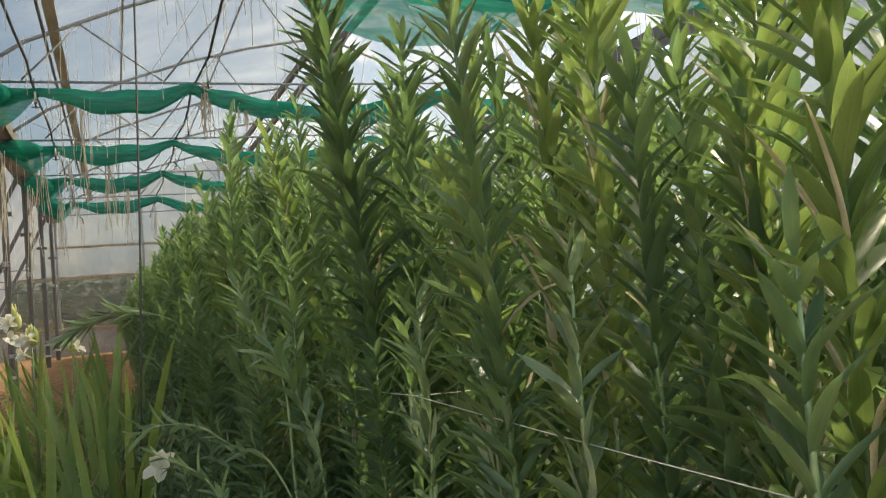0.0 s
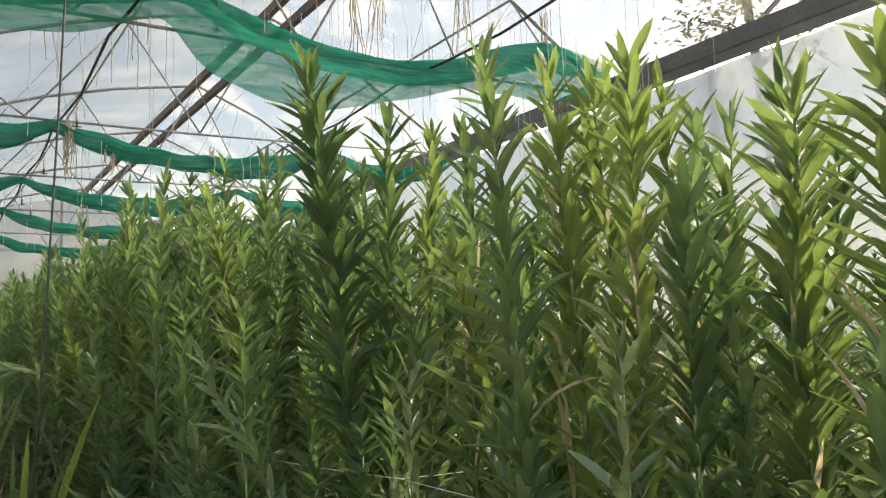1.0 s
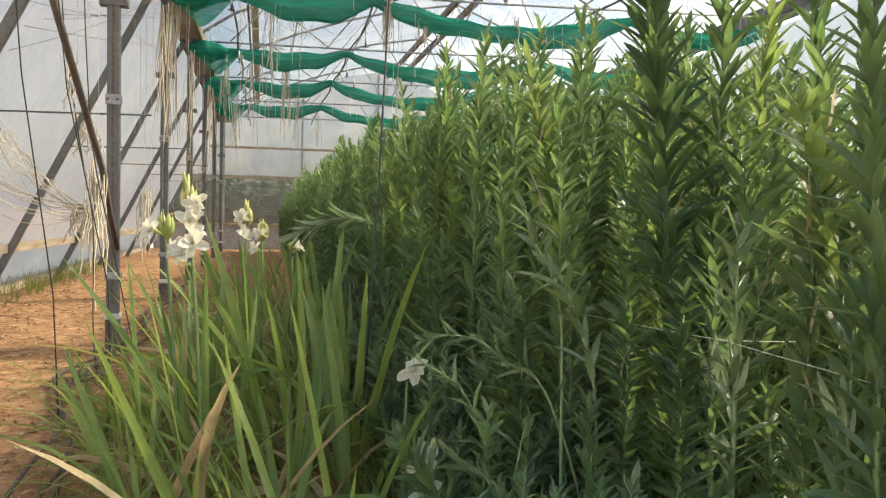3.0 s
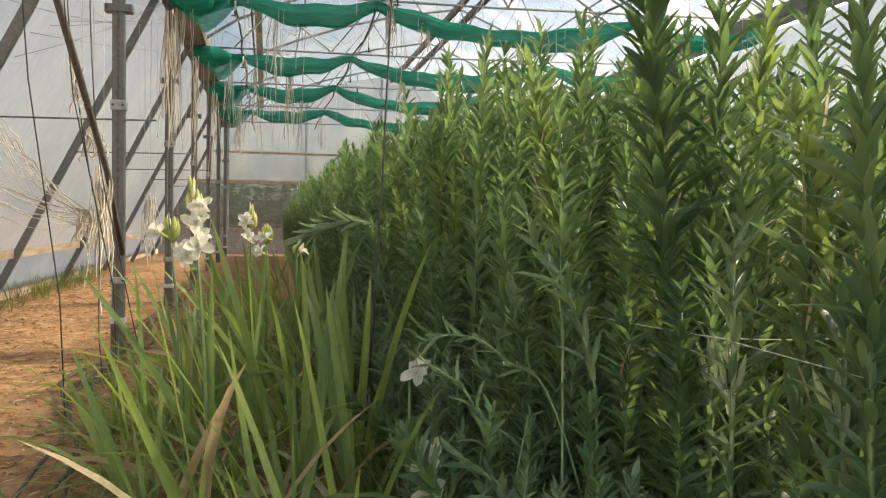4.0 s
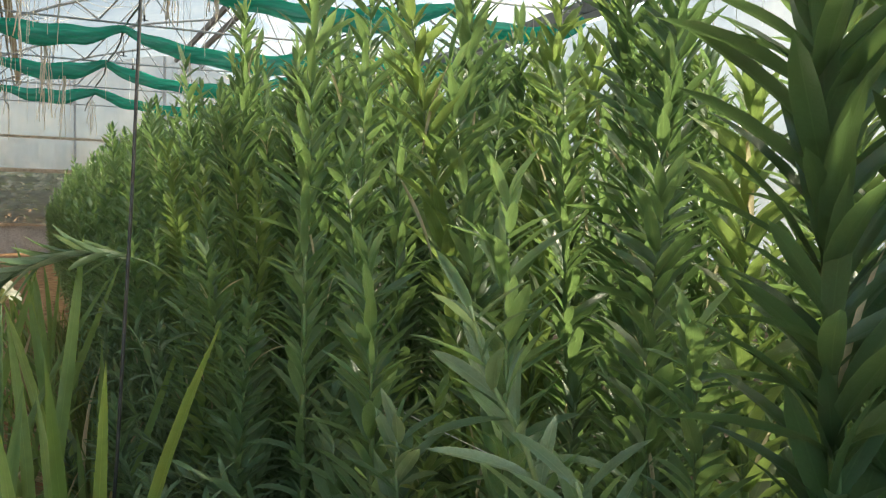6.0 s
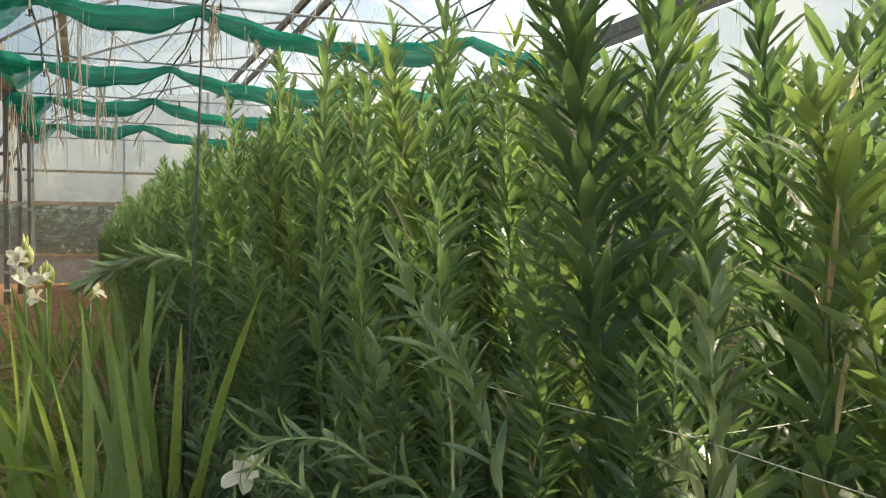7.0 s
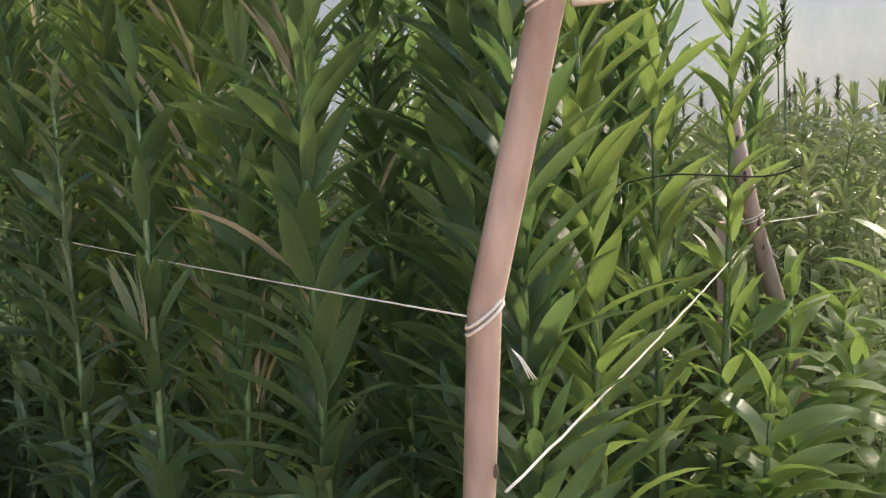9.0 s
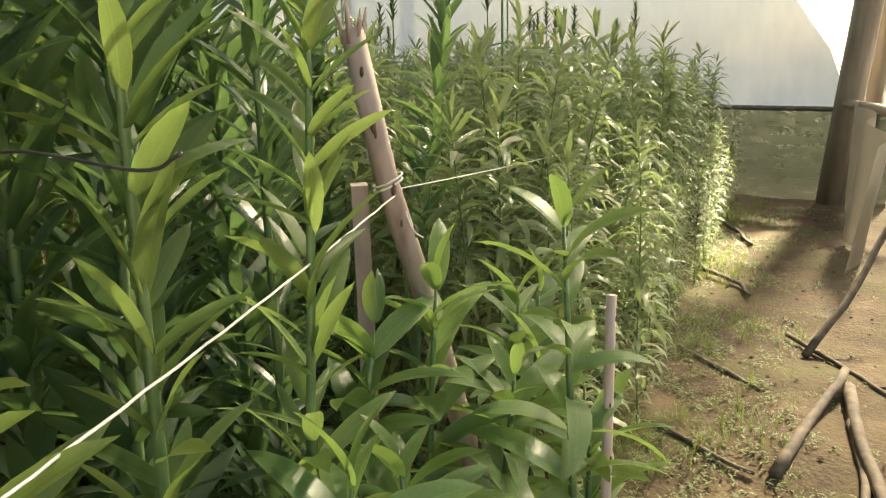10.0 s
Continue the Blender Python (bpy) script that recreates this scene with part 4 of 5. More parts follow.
arched_lily([(0.66, 3.1, 0), (0.64, 3.08, 0.45), (0.60, 3.05, 0.76), (0.50, 3.02, 0.90), (0.38, 3.0, 0.945), (0.26, 2.99, 0.94), (0.15, 2.98, 0.89)], 0.60, 34, 0.115, 9, "bent lily stalk hanging over with pale leaf undersides", UNDER_MESHES[:1] + SHOOT_MESHES[1:] + SHOOT_MESHES[1:], (-0.05, 0.4))
arched_lily([(0.70, 1.5, 0), (0.66, 1.5, 0.36), (0.57, 1.5, 0.62), (0.49, 1.5, 0.68), (0.43, 1.5, 0.725), (0.36, 1.5, 0.735), (0.31, 1.5, 0.72)], 0.30, 26, 0.066, 10, "lily shoot bowed sideways out of the bed", SHOOT_MESHES + LEAF_MESHES[2:3], (-0.5, 0.2), 0.0032)
arched_lily([(0.50, 1.5, 0), (0.50, 1.5, 0.30), (0.51, 1.5, 0.44), (0.53, 1.5, 0.55), (0.54, 1.5, 0.58)], 0.6, 8, 0.062, 11, "short lily shoot with drooping pale leaves", SHOOT_MESHES, (-0.9, -0.3), 0.003)
arched_lily([(0.62, 1.52, 0), (0.61, 1.5, 0.35), (0.605, 1.5, 0.62), (0.60, 1.5, 0.77), (0.575, 1.5, 0.86), (0.54, 1.5, 0.92), (0.52, 1.5, 0.98)], 0.50, 20, 0.085, 12, "lily shoot with upturned greyish leaves", SHOOT_MESHES + LEAF_MESHES[2:4])
arched_lily([(0.66, 1.42, 0), (0.65, 1.42, 0.4), (0.64, 1.42, 0.64), (0.60, 1.42, 0.78), (0.565, 1.42, 0.86)], 0.50, 18, 0.085, 13, "lily shoot with upturned greyish leaves", SHOOT_MESHES + LEAF_MESHES[2:4])
r6 = random.Random(66)
for k in range(12):
    x, y, hh, out = r6.uniform(0.52, 0.66), 1.5 + 0.20 * k + r6.uniform(-0.05, 0.05), r6.uniform(0.4, 0.85), r6.uniform(0.10, 0.24)
    arched_lily([(x, y, 0), (x - 0.1 * out, y, hh * 0.5), (x - 0.4 * out, y, hh * 0.85), (x - out, y, hh)], 0.35, 22, 0.075, 400 + k, "lily shoot bowed sideways out of the bed", SHOOT_MESHES + LEAF_MESHES[2:3])

# young lilies in front of the corner
LEAF_YOUNG = [mesh_of("leaf", v, f, LEAF_FRESH, True, uv) for v, f, uv in [leaf_strip(1, 0.23, 0.55, 1.2, 0.22, 8, 0.3), leaf_strip(1, 0.25, 0.70, 1.25, 0.24, 8, -0.25), leaf_strip(1, 0.26, 0.85, 1.15, 0.26, 8, 0.2), leaf_strip(1, 0.28, 1.0, 0.9, 0.30, 8, -0.15), leaf_strip(1, 0.30, 1.15, 0.5, 0.35, 8)]]
for i, (x, y, h) in enumerate([(1.48, 0.16, 0.66), (1.61, 0.14, 0.68), (1.64, 0.06, 0.56), (1.46, 0.02, 0.56), (1.63, -0.04, 0.76), (1.32, 0.02, 0.60), (1.54, 0.10, 0.50),
                               (1.75, 0.12, 0.55), (1.72, -0.02, 0.5), (1.86, 0.16, 0.62), (1.98, 0.22, 0.58),]):
    r2 = random.Random(900 + i)
    stem, rad, leaves = lily_plan(h, 46, 0.112, r2, 0.06)
    pl = thing("young_lily", "short young lily with broad bright green leaves", "plant", "young lilies", at=Matrix.Translation((x, y, ground_z(x, y))))
    part("stem", mesh_of("stem", *tube(stem, rad, 6), STEM), pl)
    for mm, kind in leaves:
        part("leaf", LEAF_YOUNG[kind], pl, m=mm)

# ---------------------------------------------------------------- lower bed along the path
LOW_LABEL = "knee to waist high narrow-leaved green plant in the sunlit bed"
low_arrays = []
for i in range(6):
    r2 = random.Random(800 + i)
    stem, rad, leaves = lily_plan(0.9, 112, 0.112, r2, 0.02, thin=0.5)
    b = Bunch()
    for mm, kind in leaves:
        b.add(STRIPS_NARROW_FAR[kind], mm)
    b.raw(tube(stem, rad, 4, False))
    low_arrays.append((np.concatenate(b.v), b.f, np.concatenate(b.uv)))
LOWS = [lily_mesh_thing(0.9, 128, 0.112, 820 + i, LOW_LABEL, "plants in the low bed", STRIPS_NARROW, LEAF_LOW, "bedding_plant", thin=0.5) for i in range(8)]
low = Mass()
made_low = 0
for i in range(30):
    for j in range(30):
        x = 2.02 + 0.15 * i + rng.uniform(-0.05, 0.05)
        y = front_y(x) + 0.04 + 0.15 * j + rng.uniform(-0.05, 0.05)
        if x > 6.35 or y > 6 or j > 14:
            continue
        h = rng.uniform(0.72, 1.04) * (rng.uniform(0.35, 0.8) if j == 0 else rng.uniform(0.8, 1.0) if j == 1 else 1)
        z, a, s = ground_z(x, y) - 0.01, rng.uniform(0, 6.28), h / 0.9
        if j < 4 and x < 4.6:
            m = Matrix.Translation((x, y, z)) @ Matrix.Rotation(a, 4, "Z") @ Matrix.Rotation(rng.gauss(0, 0.08), 4, "X") @ Matrix.Scale(s, 4)
            if made_low < 8:
                LOWS[made_low].matrix_basis = m
            else:
                c = copy_thing(LOWS[made_low % 8], m)
                c.scale = (s, s, s)
            made_low += 1
        else:
            low.put(low_arrays[rng.randrange(6)], x, y, z, a, s)
low.done("bedding_plants", LEAF_LOW, "sunlit mass of low narrow-leaved green plants", "plants")
for i in range(26):
    x = rng.uniform(2.2, 6.0)
    y = front_y(x) + rng.uniform(0.3, 2.6)
    h = rng.uniform(1.08, 1.32)
    sp = thing("flower_spike", "dark unopened flower spike above the low plants", "flower spike", "flower spikes", at=Matrix.Translation((x, y, 0)))
    part("stem", mesh_of("stem", *tube([(0, 0, 0), (0.01, 0, h * 0.5), (0.015, 0.01, h)], [0.005, 0.004, 0.003], 5), STEM), sp)
    b = Bunch()
    for k in range(30):
        u = k / 29
        m = Matrix.Translation((0.015, 0.01, h - 0.17 + 0.15 * u)) @ Matrix.Rotation(k * 2.4, 4, "Z") @ Matrix.Rotation(rng.uniform(-0.15, 0.25), 4, "X") @ Matrix.Scale(0.070 - 0.025 * u, 4)
        b.add(STRIPS_NARROW[4], m)
    part("head", b.mesh("head", SPIKE), sp)


# ---------------------------------------------------------------- gladioli by the left edge
def blade_mesh(L, W, a0, droop, seed):
    v, f, uv = leaf_strip(L, W, a0, droop, 0.30, 9, 0.5 - 0.35 * (seed % 3), 0.8)
    return mesh_of("blade", v, f, BLADE, True, uv)


DRY_BLADE = [mesh_of("blade", *(lambda t: (t[0], t[1], BLADE_DRY, True, t[2]))(leaf_strip(1, w, a, d, 0.5, 9, tw))) for w, a, d, tw in ((0.040, 1.4, 1.6, 1.2), (0.045, 1.25, 2.2, -1.5), (0.036, 1.45, 0.8, 0.9))]
BLADES = [blade_mesh(1, 0.031, 1.50, 0.10, 0), blade_mesh(1, 0.024, 1.45, 0.55, 1), blade_mesh(1, 0.027, 1.42, 1.3, 2), blade_mesh(1, 0.036, 1.5, 0.3, 3), blade_mesh(1, 0.020, 1.45, 2.0, 4)]


def gladiolus(x, y, h, seed, label="sword-leaved gladiolus clump with yellow-green blades", dry=0.2):
    r2 = random.Random(seed)
    g = thing("gladiolus", label, "gladiolus", "gladioli beside the bed", at=Matrix.Translation((x, y, ground_z(x, y) - 0.01)) @ Matrix.Rotation(r2.uniform(0, 3.14), 4, "Z"))
    for k in range(r2.randint(7, 10)):
        fan = (k - 4) * 0.10 + r2.uniform(-0.06, 0.06)
        m = Matrix.Translation((fan * 0.10, r2.uniform(-0.02, 0.02), 0)) @ Matrix.Rotation(r2.uniform(-1.2, 1.2), 4, "Z") @ Matrix.Rotation(-fan * 0.9, 4, "Y") @ Matrix.Rotation(r2.uniform(-0.2, 0.2), 4, "X")
        if r2.random() < dry:
            part("blade", DRY_BLADE[r2.randrange(3)], g, "withered brown blade", m=Matrix.Rotation(r2.uniform(0, 6.28), 4, "Z") @ m @ Matrix.Scale(h * r2.uniform(0.45, 0.9), 4))
        part("blade", BLADES[r2.choice((0, 1, 1, 2, 2, 3, 4, 4))], g, m=m @ Matrix.Scale(h * r2.uniform(0.6, 1.08), 4))
    return g


PETALS = [mesh_of("petal", *(lambda t: (t[0], t[1], PETAL, True, t[2]))(leaf_strip(1, 0.46, 1.25, d, 0.35, 8, tw, 0.6))) for d, tw in ((1.2, 0.5), (1.9, -0.5), (0.8, 0.2))]


def floret(parent, p, size, az, tilt, rng):
    fl = part("floret", mesh_of("throat", *tube([(0, 0, -0.6), (0, 0, -0.15), (0, 0, 0.12)], [0.05, 0.11, 0.15], 6), BUD), parent, "open white floret",
              Matrix.Translation(p) @ Matrix.Rotation(az, 4, "Z") @ Matrix.Rotation(-tilt, 4, "X") @ Matrix.Scale(size, 4))
    for k in range(6):
        part("petal", PETALS[rng.randrange(3)], fl, m=Matrix.Rotation(k * math.pi / 3 + rng.uniform(-0.2, 0.2), 4, "Z") @ Matrix.Rotation(rng.uniform(-0.2, 0.25), 4, "X") @ Matrix.Scale(rng.uniform(0.8, 1.1), 4))


def flowering_spike(x, y, h, seed, opened, lean=(0, 0), low=0.12, buds=9, size=0.047, turn=1.1):
    r2 = random.Random(seed)
    g = thing("gladiolus", "flowering gladiolus with white open florets and green buds", "gladiolus", "gladioli beside the bed", at=Matrix.Translation((x, y, 0)))
    line = lambda s: Vector((lean[0] * s * s, lean[1] * s * s, h * s))
    part("stem", mesh_of("stem", *tube([line(s) for s in (0, 0.25, 0.5, 0.75, 1)], [0.006, 0.006, 0.005, 0.004, 0.002], 6), STEM), g)
    for k in range(opened):
        s = 0.94 - low + low * k / max(1, opened - 1)
        floret(g, line(s) + Vector((r2.uniform(-0.03, 0.03), r2.uniform(-0.04, 0.0), 0)), size * r2.uniform(0.8, 1.1), math.pi + r2.uniform(-turn, turn), 1.2, r2)
    for k in range(buds):
        s = 0.925 + 0.075 * k / 8
        d = Vector((math.cos(k * 2.8), math.sin(k * 2.8), 0)) * (0.016 - 0.0014 * k)
        p0, ln = line(s) - Vector((0, 0, 0.01)), 0.062 - 0.004 * k
        part("bud", mesh_of("bud", *tube([p0, p0 + d * 0.8 + Vector((0, 0, ln * 0.35)), p0 + d + Vector((0, 0, ln * 0.7)), p0 + d * 1.1 + Vector((0, 0, ln))], [0.004, 0.010 - 0.0006 * k, 0.008 - 0.0005 * k, 0.001], 6), BUD), g)
    for k in range(3):
        part("blade", BLADES[k], g, m=Matrix.Rotation(k * 2.0, 4, "Z") @ Matrix.Rotation(0.08, 4, "X") @ Matrix.Scale(h * r2.uniform(0.6, 0.8), 4))
    return g


flowering_spike(-0.12, 2.12, 1.045, 1, 6, (-0.05, 0), 0.12)
flowering_spike(-0.19, 2.25, 0.97, 2, 2, (-0.05, 0), 0.05, 4)
flowering_spike(-0.04, 3.2, 1.00, 3, 2, (0, 0), 0.06)
flowering_spike(0.02, 3.1, 0.94, 4, 2, (0, 0), 0.06, 5)
flowering_spike(0.14, 3.3, 0.88, 5, 1, (0, 0), 0.0, 3)
flowering_spike(0.36, 1.88, 0.63, 6, 1, (0, 0), 0.0, 0, 0.056, 0.3)
flowering_spike(0.37, 1.68, 0.47, 7, 2, (0, 0), 0.14, 3, 0.056, 0.3)
for i, (x, y, h) in enumerate([(0.14, 1.42, 0.78), (0.06, 1.55, 0.72), (0.20, 1.70, 0.80), (-0.02, 1.75, 0.82), (-0.14, 1.62, 0.74), (0.10, 1.95, 0.82),
                               (-0.10, 1.95, 0.86), (0.26, 2.05, 0.80), (0.02, 2.15, 0.84), (-0.26, 2.10, 0.80), (-0.12, 2.4, 0.84), (0.12, 2.4, 0.86),
                               (0.30, 2.5, 0.86), (0.0, 2.7, 0.86), (0.2, 2.8, 0.9), (-0.2, 2.75, 0.84), (0.32, 3.0, 0.8), (0.06, 3.05, 0.88), (-0.14, 3.15, 0.84), (0.22, 3.3, 0.86),
                               (-0.02, 3.5, 0.86), (-0.26, 3.5, 0.76), (0.16, 3.75, 0.84), (0.34, 3.6, 0.8), (-0.1, 3.95, 0.82), (0.1, 4.2, 0.8), (0.3, 4.3, 0.8), (-0.2, 4.4, 0.76), (0.05, 4.7, 0.8), (0.25, 5.0, 0.78),
                               (-0.1, 5.2, 0.75), (0.1, 5.6, 0.76), (0.3, 5.8, 0.76), (-0.1, 6.1, 0.74), (0.2, 6.5, 0.74), (0.0, 7.0, 0.72), (0.25, 7.4, 0.72)]):
    gladiolus(x, y, h * (1.12 if y > 1.9 else 1.0), 50 + i, dry=0.35 if y < 2.5 and x < 0.1 else 0.2)


for i, (x, y, h) in enumerate([(-0.36, 2.70, 0.62), (-0.44, 2.86, 0.60), (-0.52, 3.05, 0.58), (-0.40, 3.15, 0.52), (-0.34, 2.95, 0.5), (-0.56, 3.3, 0.46), (-0.36, 3.45, 0.5), (-0.42, 3.8, 0.45), (-0.34, 2.45, 0.6), (-0.30, 4.1, 0.55), (-0.22, 1.98, 0.5), (-0.30, 2.25, 0.55), (-0.16, 2.3, 0.5), (-0.22, 2.6, 0.6), (-0.24, 3.0, 0.6)]):
    gladiolus(x, y, h, 150 + i, "short gladiolus clump with green and withered brown blades", 0.8)


for i, (x, y, h) in enumerate([(0.16, 1.22, 0.42), (0.05, 1.32, 0.45), (0.22, 1.36, 0.40), (-0.08, 1.48, 0.45)]):
    gladiolus(x, y, h, 180 + i, "withered brown gladiolus clump collapsing over the soil", 1.0)


# ---------------------------------------------------------------- stakes and strings at the corner of the bed
def stake(name, pts, radii, label, scars=9):
    st = thing(name, label, "stake", "bed stakes")
    v, f = tube(pts, radii, 10)
    v = [p + Vector((noise.noise(p * 9) * 0.003, noise.noise(p * 9 + Vector((3, 0, 0))) * 0.003, 0)) for p in v]
    part("pole", mesh_of("pole", v, f, STAKE), st)
    r2 = random.Random(len(pts) * 7)
    for k in range(scars):
        i = r2.randrange(1, len(pts) - 1)
        p = Vector(pts[i]).lerp(Vector(pts[i + 1]), r2.random())
        d = Vector((r2.uniform(-1, 0.4), r2.uniform(-1, -0.2), 0)).normalized() * radii[i] * 0.97
        w = radii[i] * r2.uniform(0.16, 0.3)
        part("knot", mesh_of("knot", *tube([p + d + Vector((0, 0, -2.2 * w)), p + d * 1.05 + Vector((0, 0, -w)), p + d * 1.06 + Vector((0, 0, w)), p + d + Vector((0, 0, 2 * w))], [w * 0.2, w * 0.8, w * 0.7, w * 0.2], 6), BARK), st, "dark scar in the peeled wood")
    return st


s1 = stake("wooden_stake", [(0.775, -0.08, -0.1), (0.778, -0.09, 0.25), (0.785, -0.11, 0.5), (0.79, -0.135, 0.77), (0.812, -0.178, 0.95), (0.848, -0.240, 1.15), (0.872, -0.28, 1.27)], [0.0098, 0.0098, 0.0098, 0.0097, 0.0096, 0.0095, 0.0094], "pale peeled wooden stake at the bed corner with string tied round")
s2 = stake("wooden_stake", [(1.80, 0.10, -0.1), (1.72, 0.135, 0.3), (1.645, 0.165, 0.58), (1.59, 0.18, 0.74), (1.565, 0.20, 0.90)], [0.0145, 0.0145, 0.014, 0.0135, 0.0125], "leaning weathered wooden stake with split top, string tied round")
for k in range(7):
    a = 0.9 * k
    q = Vector((1.565 + 0.009 * math.cos(a), 0.20 + 0.009 * math.sin(a), 0.885))
    part("splinter", mesh_of("splinter", *tube([q, q + Vector((0.004 * math.cos(a), 0.004 * math.sin(a), 0.02)), q + Vector((0.008 * math.cos(a) - 0.003, 0.008 * math.sin(a), 0.035 + 0.012 * math.sin(k * 2.1)))], [0.003, 0.0024, 0.0008], 5), STAKE), s2)
s3 = thing("wooden_stake", "flat sawn wooden peg standing among young lilies", "stake", "bed stakes")
part("pole", mesh_of("pole", *beam((1.655, 0.26, -0.1), (1.645, 0.27, 0.725), 0.030, 0.020, (0.7, -0.7, 0)), STAKE, False), s3)
s4 = stake("wooden_stake", [(1.70, -0.03, -0.1), (1.705, -0.035, 0.3), (1.71, -0.03, 0.62)], [0.0065, 0.006, 0.0055], "thin upright stick at the bed edge")


def loops(c, r, turns, drop, axis_tilt=0.0, n=14):
    pts = []
    for k in range(int(turns * n) + 1):
        a = 2 * math.pi * k / n
        pts.append((c[0] + r * math.cos(a), c[1] + r * math.sin(a), c[2] + axis_tilt * math.cos(a + 0.6) + drop * k / n))
    return pts


def string_thing(pts, r, label, mat=STRING, name="string", group="strings"):
    return solid(name, tube(pts, r, 5), mat, label, "string", group=group, smooth=True)


def sagging(a, b, sag_d, n=24, wob=0.0):
    a, b = Vector(a), Vector(b)
    return [a.lerp(b, k / n) - Vector((0, 0, sag_d * 4 * (k / n) * (1 - k / n))) + Vector((wob * math.sin(k * 1.9), 0, wob * math.cos(k * 2.3))) for k in range(n + 1)]


string_thing(sagging((0.783, -0.128, 0.766), (0.75, 1.17, 0.772), 0.004), 0.00062, "white string stretched along the edge of the bed")
string_thing(sagging((0.75, 1.17, 0.772), (0.72, 2.9, 0.75), 0.02), 0.0008, "white string stretched along the edge of the bed")
string_thing(sagging((0.75, 1.17, 0.772), (1.3, 1.28, 0.765), 0.01), 0.0007, "white cross string running into the bed")
string_thing(loops((0.79, -0.135, 0.762), 0.0109, 2.1, 0.004, 0.008), 0.0010, "white string wound round the stake")
for k in range(3):
    string_thing([(0.802, -0.143, 0.746), (0.805 + 0.001 * k, -0.146, 0.740), (0.807 + 0.002 * k, -0.148, 0.734 - 0.001 * k), (0.808 + 0.003 * k, -0.150, 0.729 - 0.001 * k)], 0.0004, "frayed end of white string")
string_thing(loops((0.809, -0.173, 0.93), 0.0108, 2.1, 0.004, 0.005), 0.0012, "twine wound round the stake", TWINE)
string_thing(smooth_path([(0.818, -0.181, 0.93), (0.836, -0.191, 0.932), (0.854, -0.201, 0.938), (0.859, -0.204, 0.955), (0.856, -0.202, 0.972), (0.848, -0.198, 0.978)]), 0.0022, "stiff bent loop of pale twine", TWINE)
string_thing(sagging((0.80, -0.135, 0.66), (1.59, 0.168, 0.728), 0.006, 40, 0.0004), 0.0010, "white string stretched between two stakes")
string_thing(loops((1.592, 0.18, 0.735), 0.0155, 2.1, 0.005, 0.006), 0.0013, "white string wound round the leaning stake")
string_thing(smooth_path([(1.60, 0.168, 0.725), (1.603, 0.162, 0.70), (1.61, 0.158, 0.685), (1.62, 0.155, 0.678)]), 0.0010, "frayed end of white string")
string_thing(sagging((1.59, 0.185, 0.73), (4.6, 1.05, 0.6), 0.02), 0.0008, "white string stretched along the low bed")
solid("tie_wire", tube(smooth_path([(1.09, -0.16, 0.835), (1.10, -0.12, 0.826), (1.10, -0.03, 0.828), (1.10, 0.05, 0.812), (1.10, 0.14, 0.778), (1.10, 0.23, 0.762), (1.10, 0.41, 0.758), (1.12, 0.5, 0.80), (1.1, 0.6, 0.95)]), 0.0008, 5), BLACK, "thin dark tie wire loose among the stalks", "wire", smooth=True)

for i, y in enumerate((0.363, 0.66, 0.893, 1.15, 1.21)):
    r2 = random.Random(260 + i)
    x = 0.762 + r2.uniform(-0.008, 0.004)
    pl = lily_mesh_thing(r2.uniform(0.82, 1.0), 96, 0.088, 270 + i, "lily shoot with pale leaf undersides caught by the string", "lily shoots", STRIPS, (LEAF, LEAF_SHOOT)[i % 2], "lily_shoot", bend=0.15, stalk=STEM_PALE)
    pl.matrix_basis = Matrix.Translation((x, y, 0))
    for k in range(5):
        m = Matrix.Translation((-0.006, 0.012 * (k - 2) * 0.6, 0.685 + 0.012 * (k % 3))) @ Matrix.Rotation(1.57 + r2.uniform(-0.5, 0.5), 4, "Z") @ Matrix.Rotation(r2.uniform(0.22, 0.42), 4, "X") @ Matrix.Rotation(0.16 * (k - 2), 4, "Y") @ Matrix.Scale(0.078 * r2.uniform(0.8, 1.15), 4)
        part("leaf", UNDER_MESHES[k % 2], pl, "pale leaf underside", m=m)

# ---------------------------------------------------------------- wooden posts, curtain and sticks by the path
for pts, r, lab in (([(6.5, 0.62, -0.1), (6.47, 0.50, 1.2), (6.42, 0.36, 3.5)], 0.085, "thick grey wooden post at the torn corner"),
                    ([(6.75, 0.50, -0.1), (6.7, 0.40, 1.5), (6.65, 0.30, 3.5)], 0.06, "second weathered wooden post")):
    wp = thing("wooden_post", lab, "post", "wooden posts")
    v, f = tube(pts, r, 10)
    part("pole", mesh_of("pole", [p + Vector((noise.noise(p * 5), noise.noise(p * 5 + Vector((7, 0, 0))), 0)) * 0.012 for p in v], f, LOG), wp)
cb = thing("wooden_post", "rough cross bar nailed to the wooden posts", "post", "wooden posts")
part("pole", mesh_of("pole", *tube([(6.5, 0.62, 0.62), (6.1, 0.30, 0.60), (5.6, 0.1, 0.58)], 0.03, 8), BOARD), cb)
solid("curtain", grid_surface(lambda u, v: (6.3 - 1.9 * u + 0.03 * math.sin(20 * u + 3 * v), 0.46 - 0.33 * u - 0.08 * v * u + 0.04 * math.sin(14 * u), 0.02 + (0.62 - 0.1 * u) * v), 40, 8), FLAP, "creased beige plastic flap beside the path", "curtain", smooth=True)


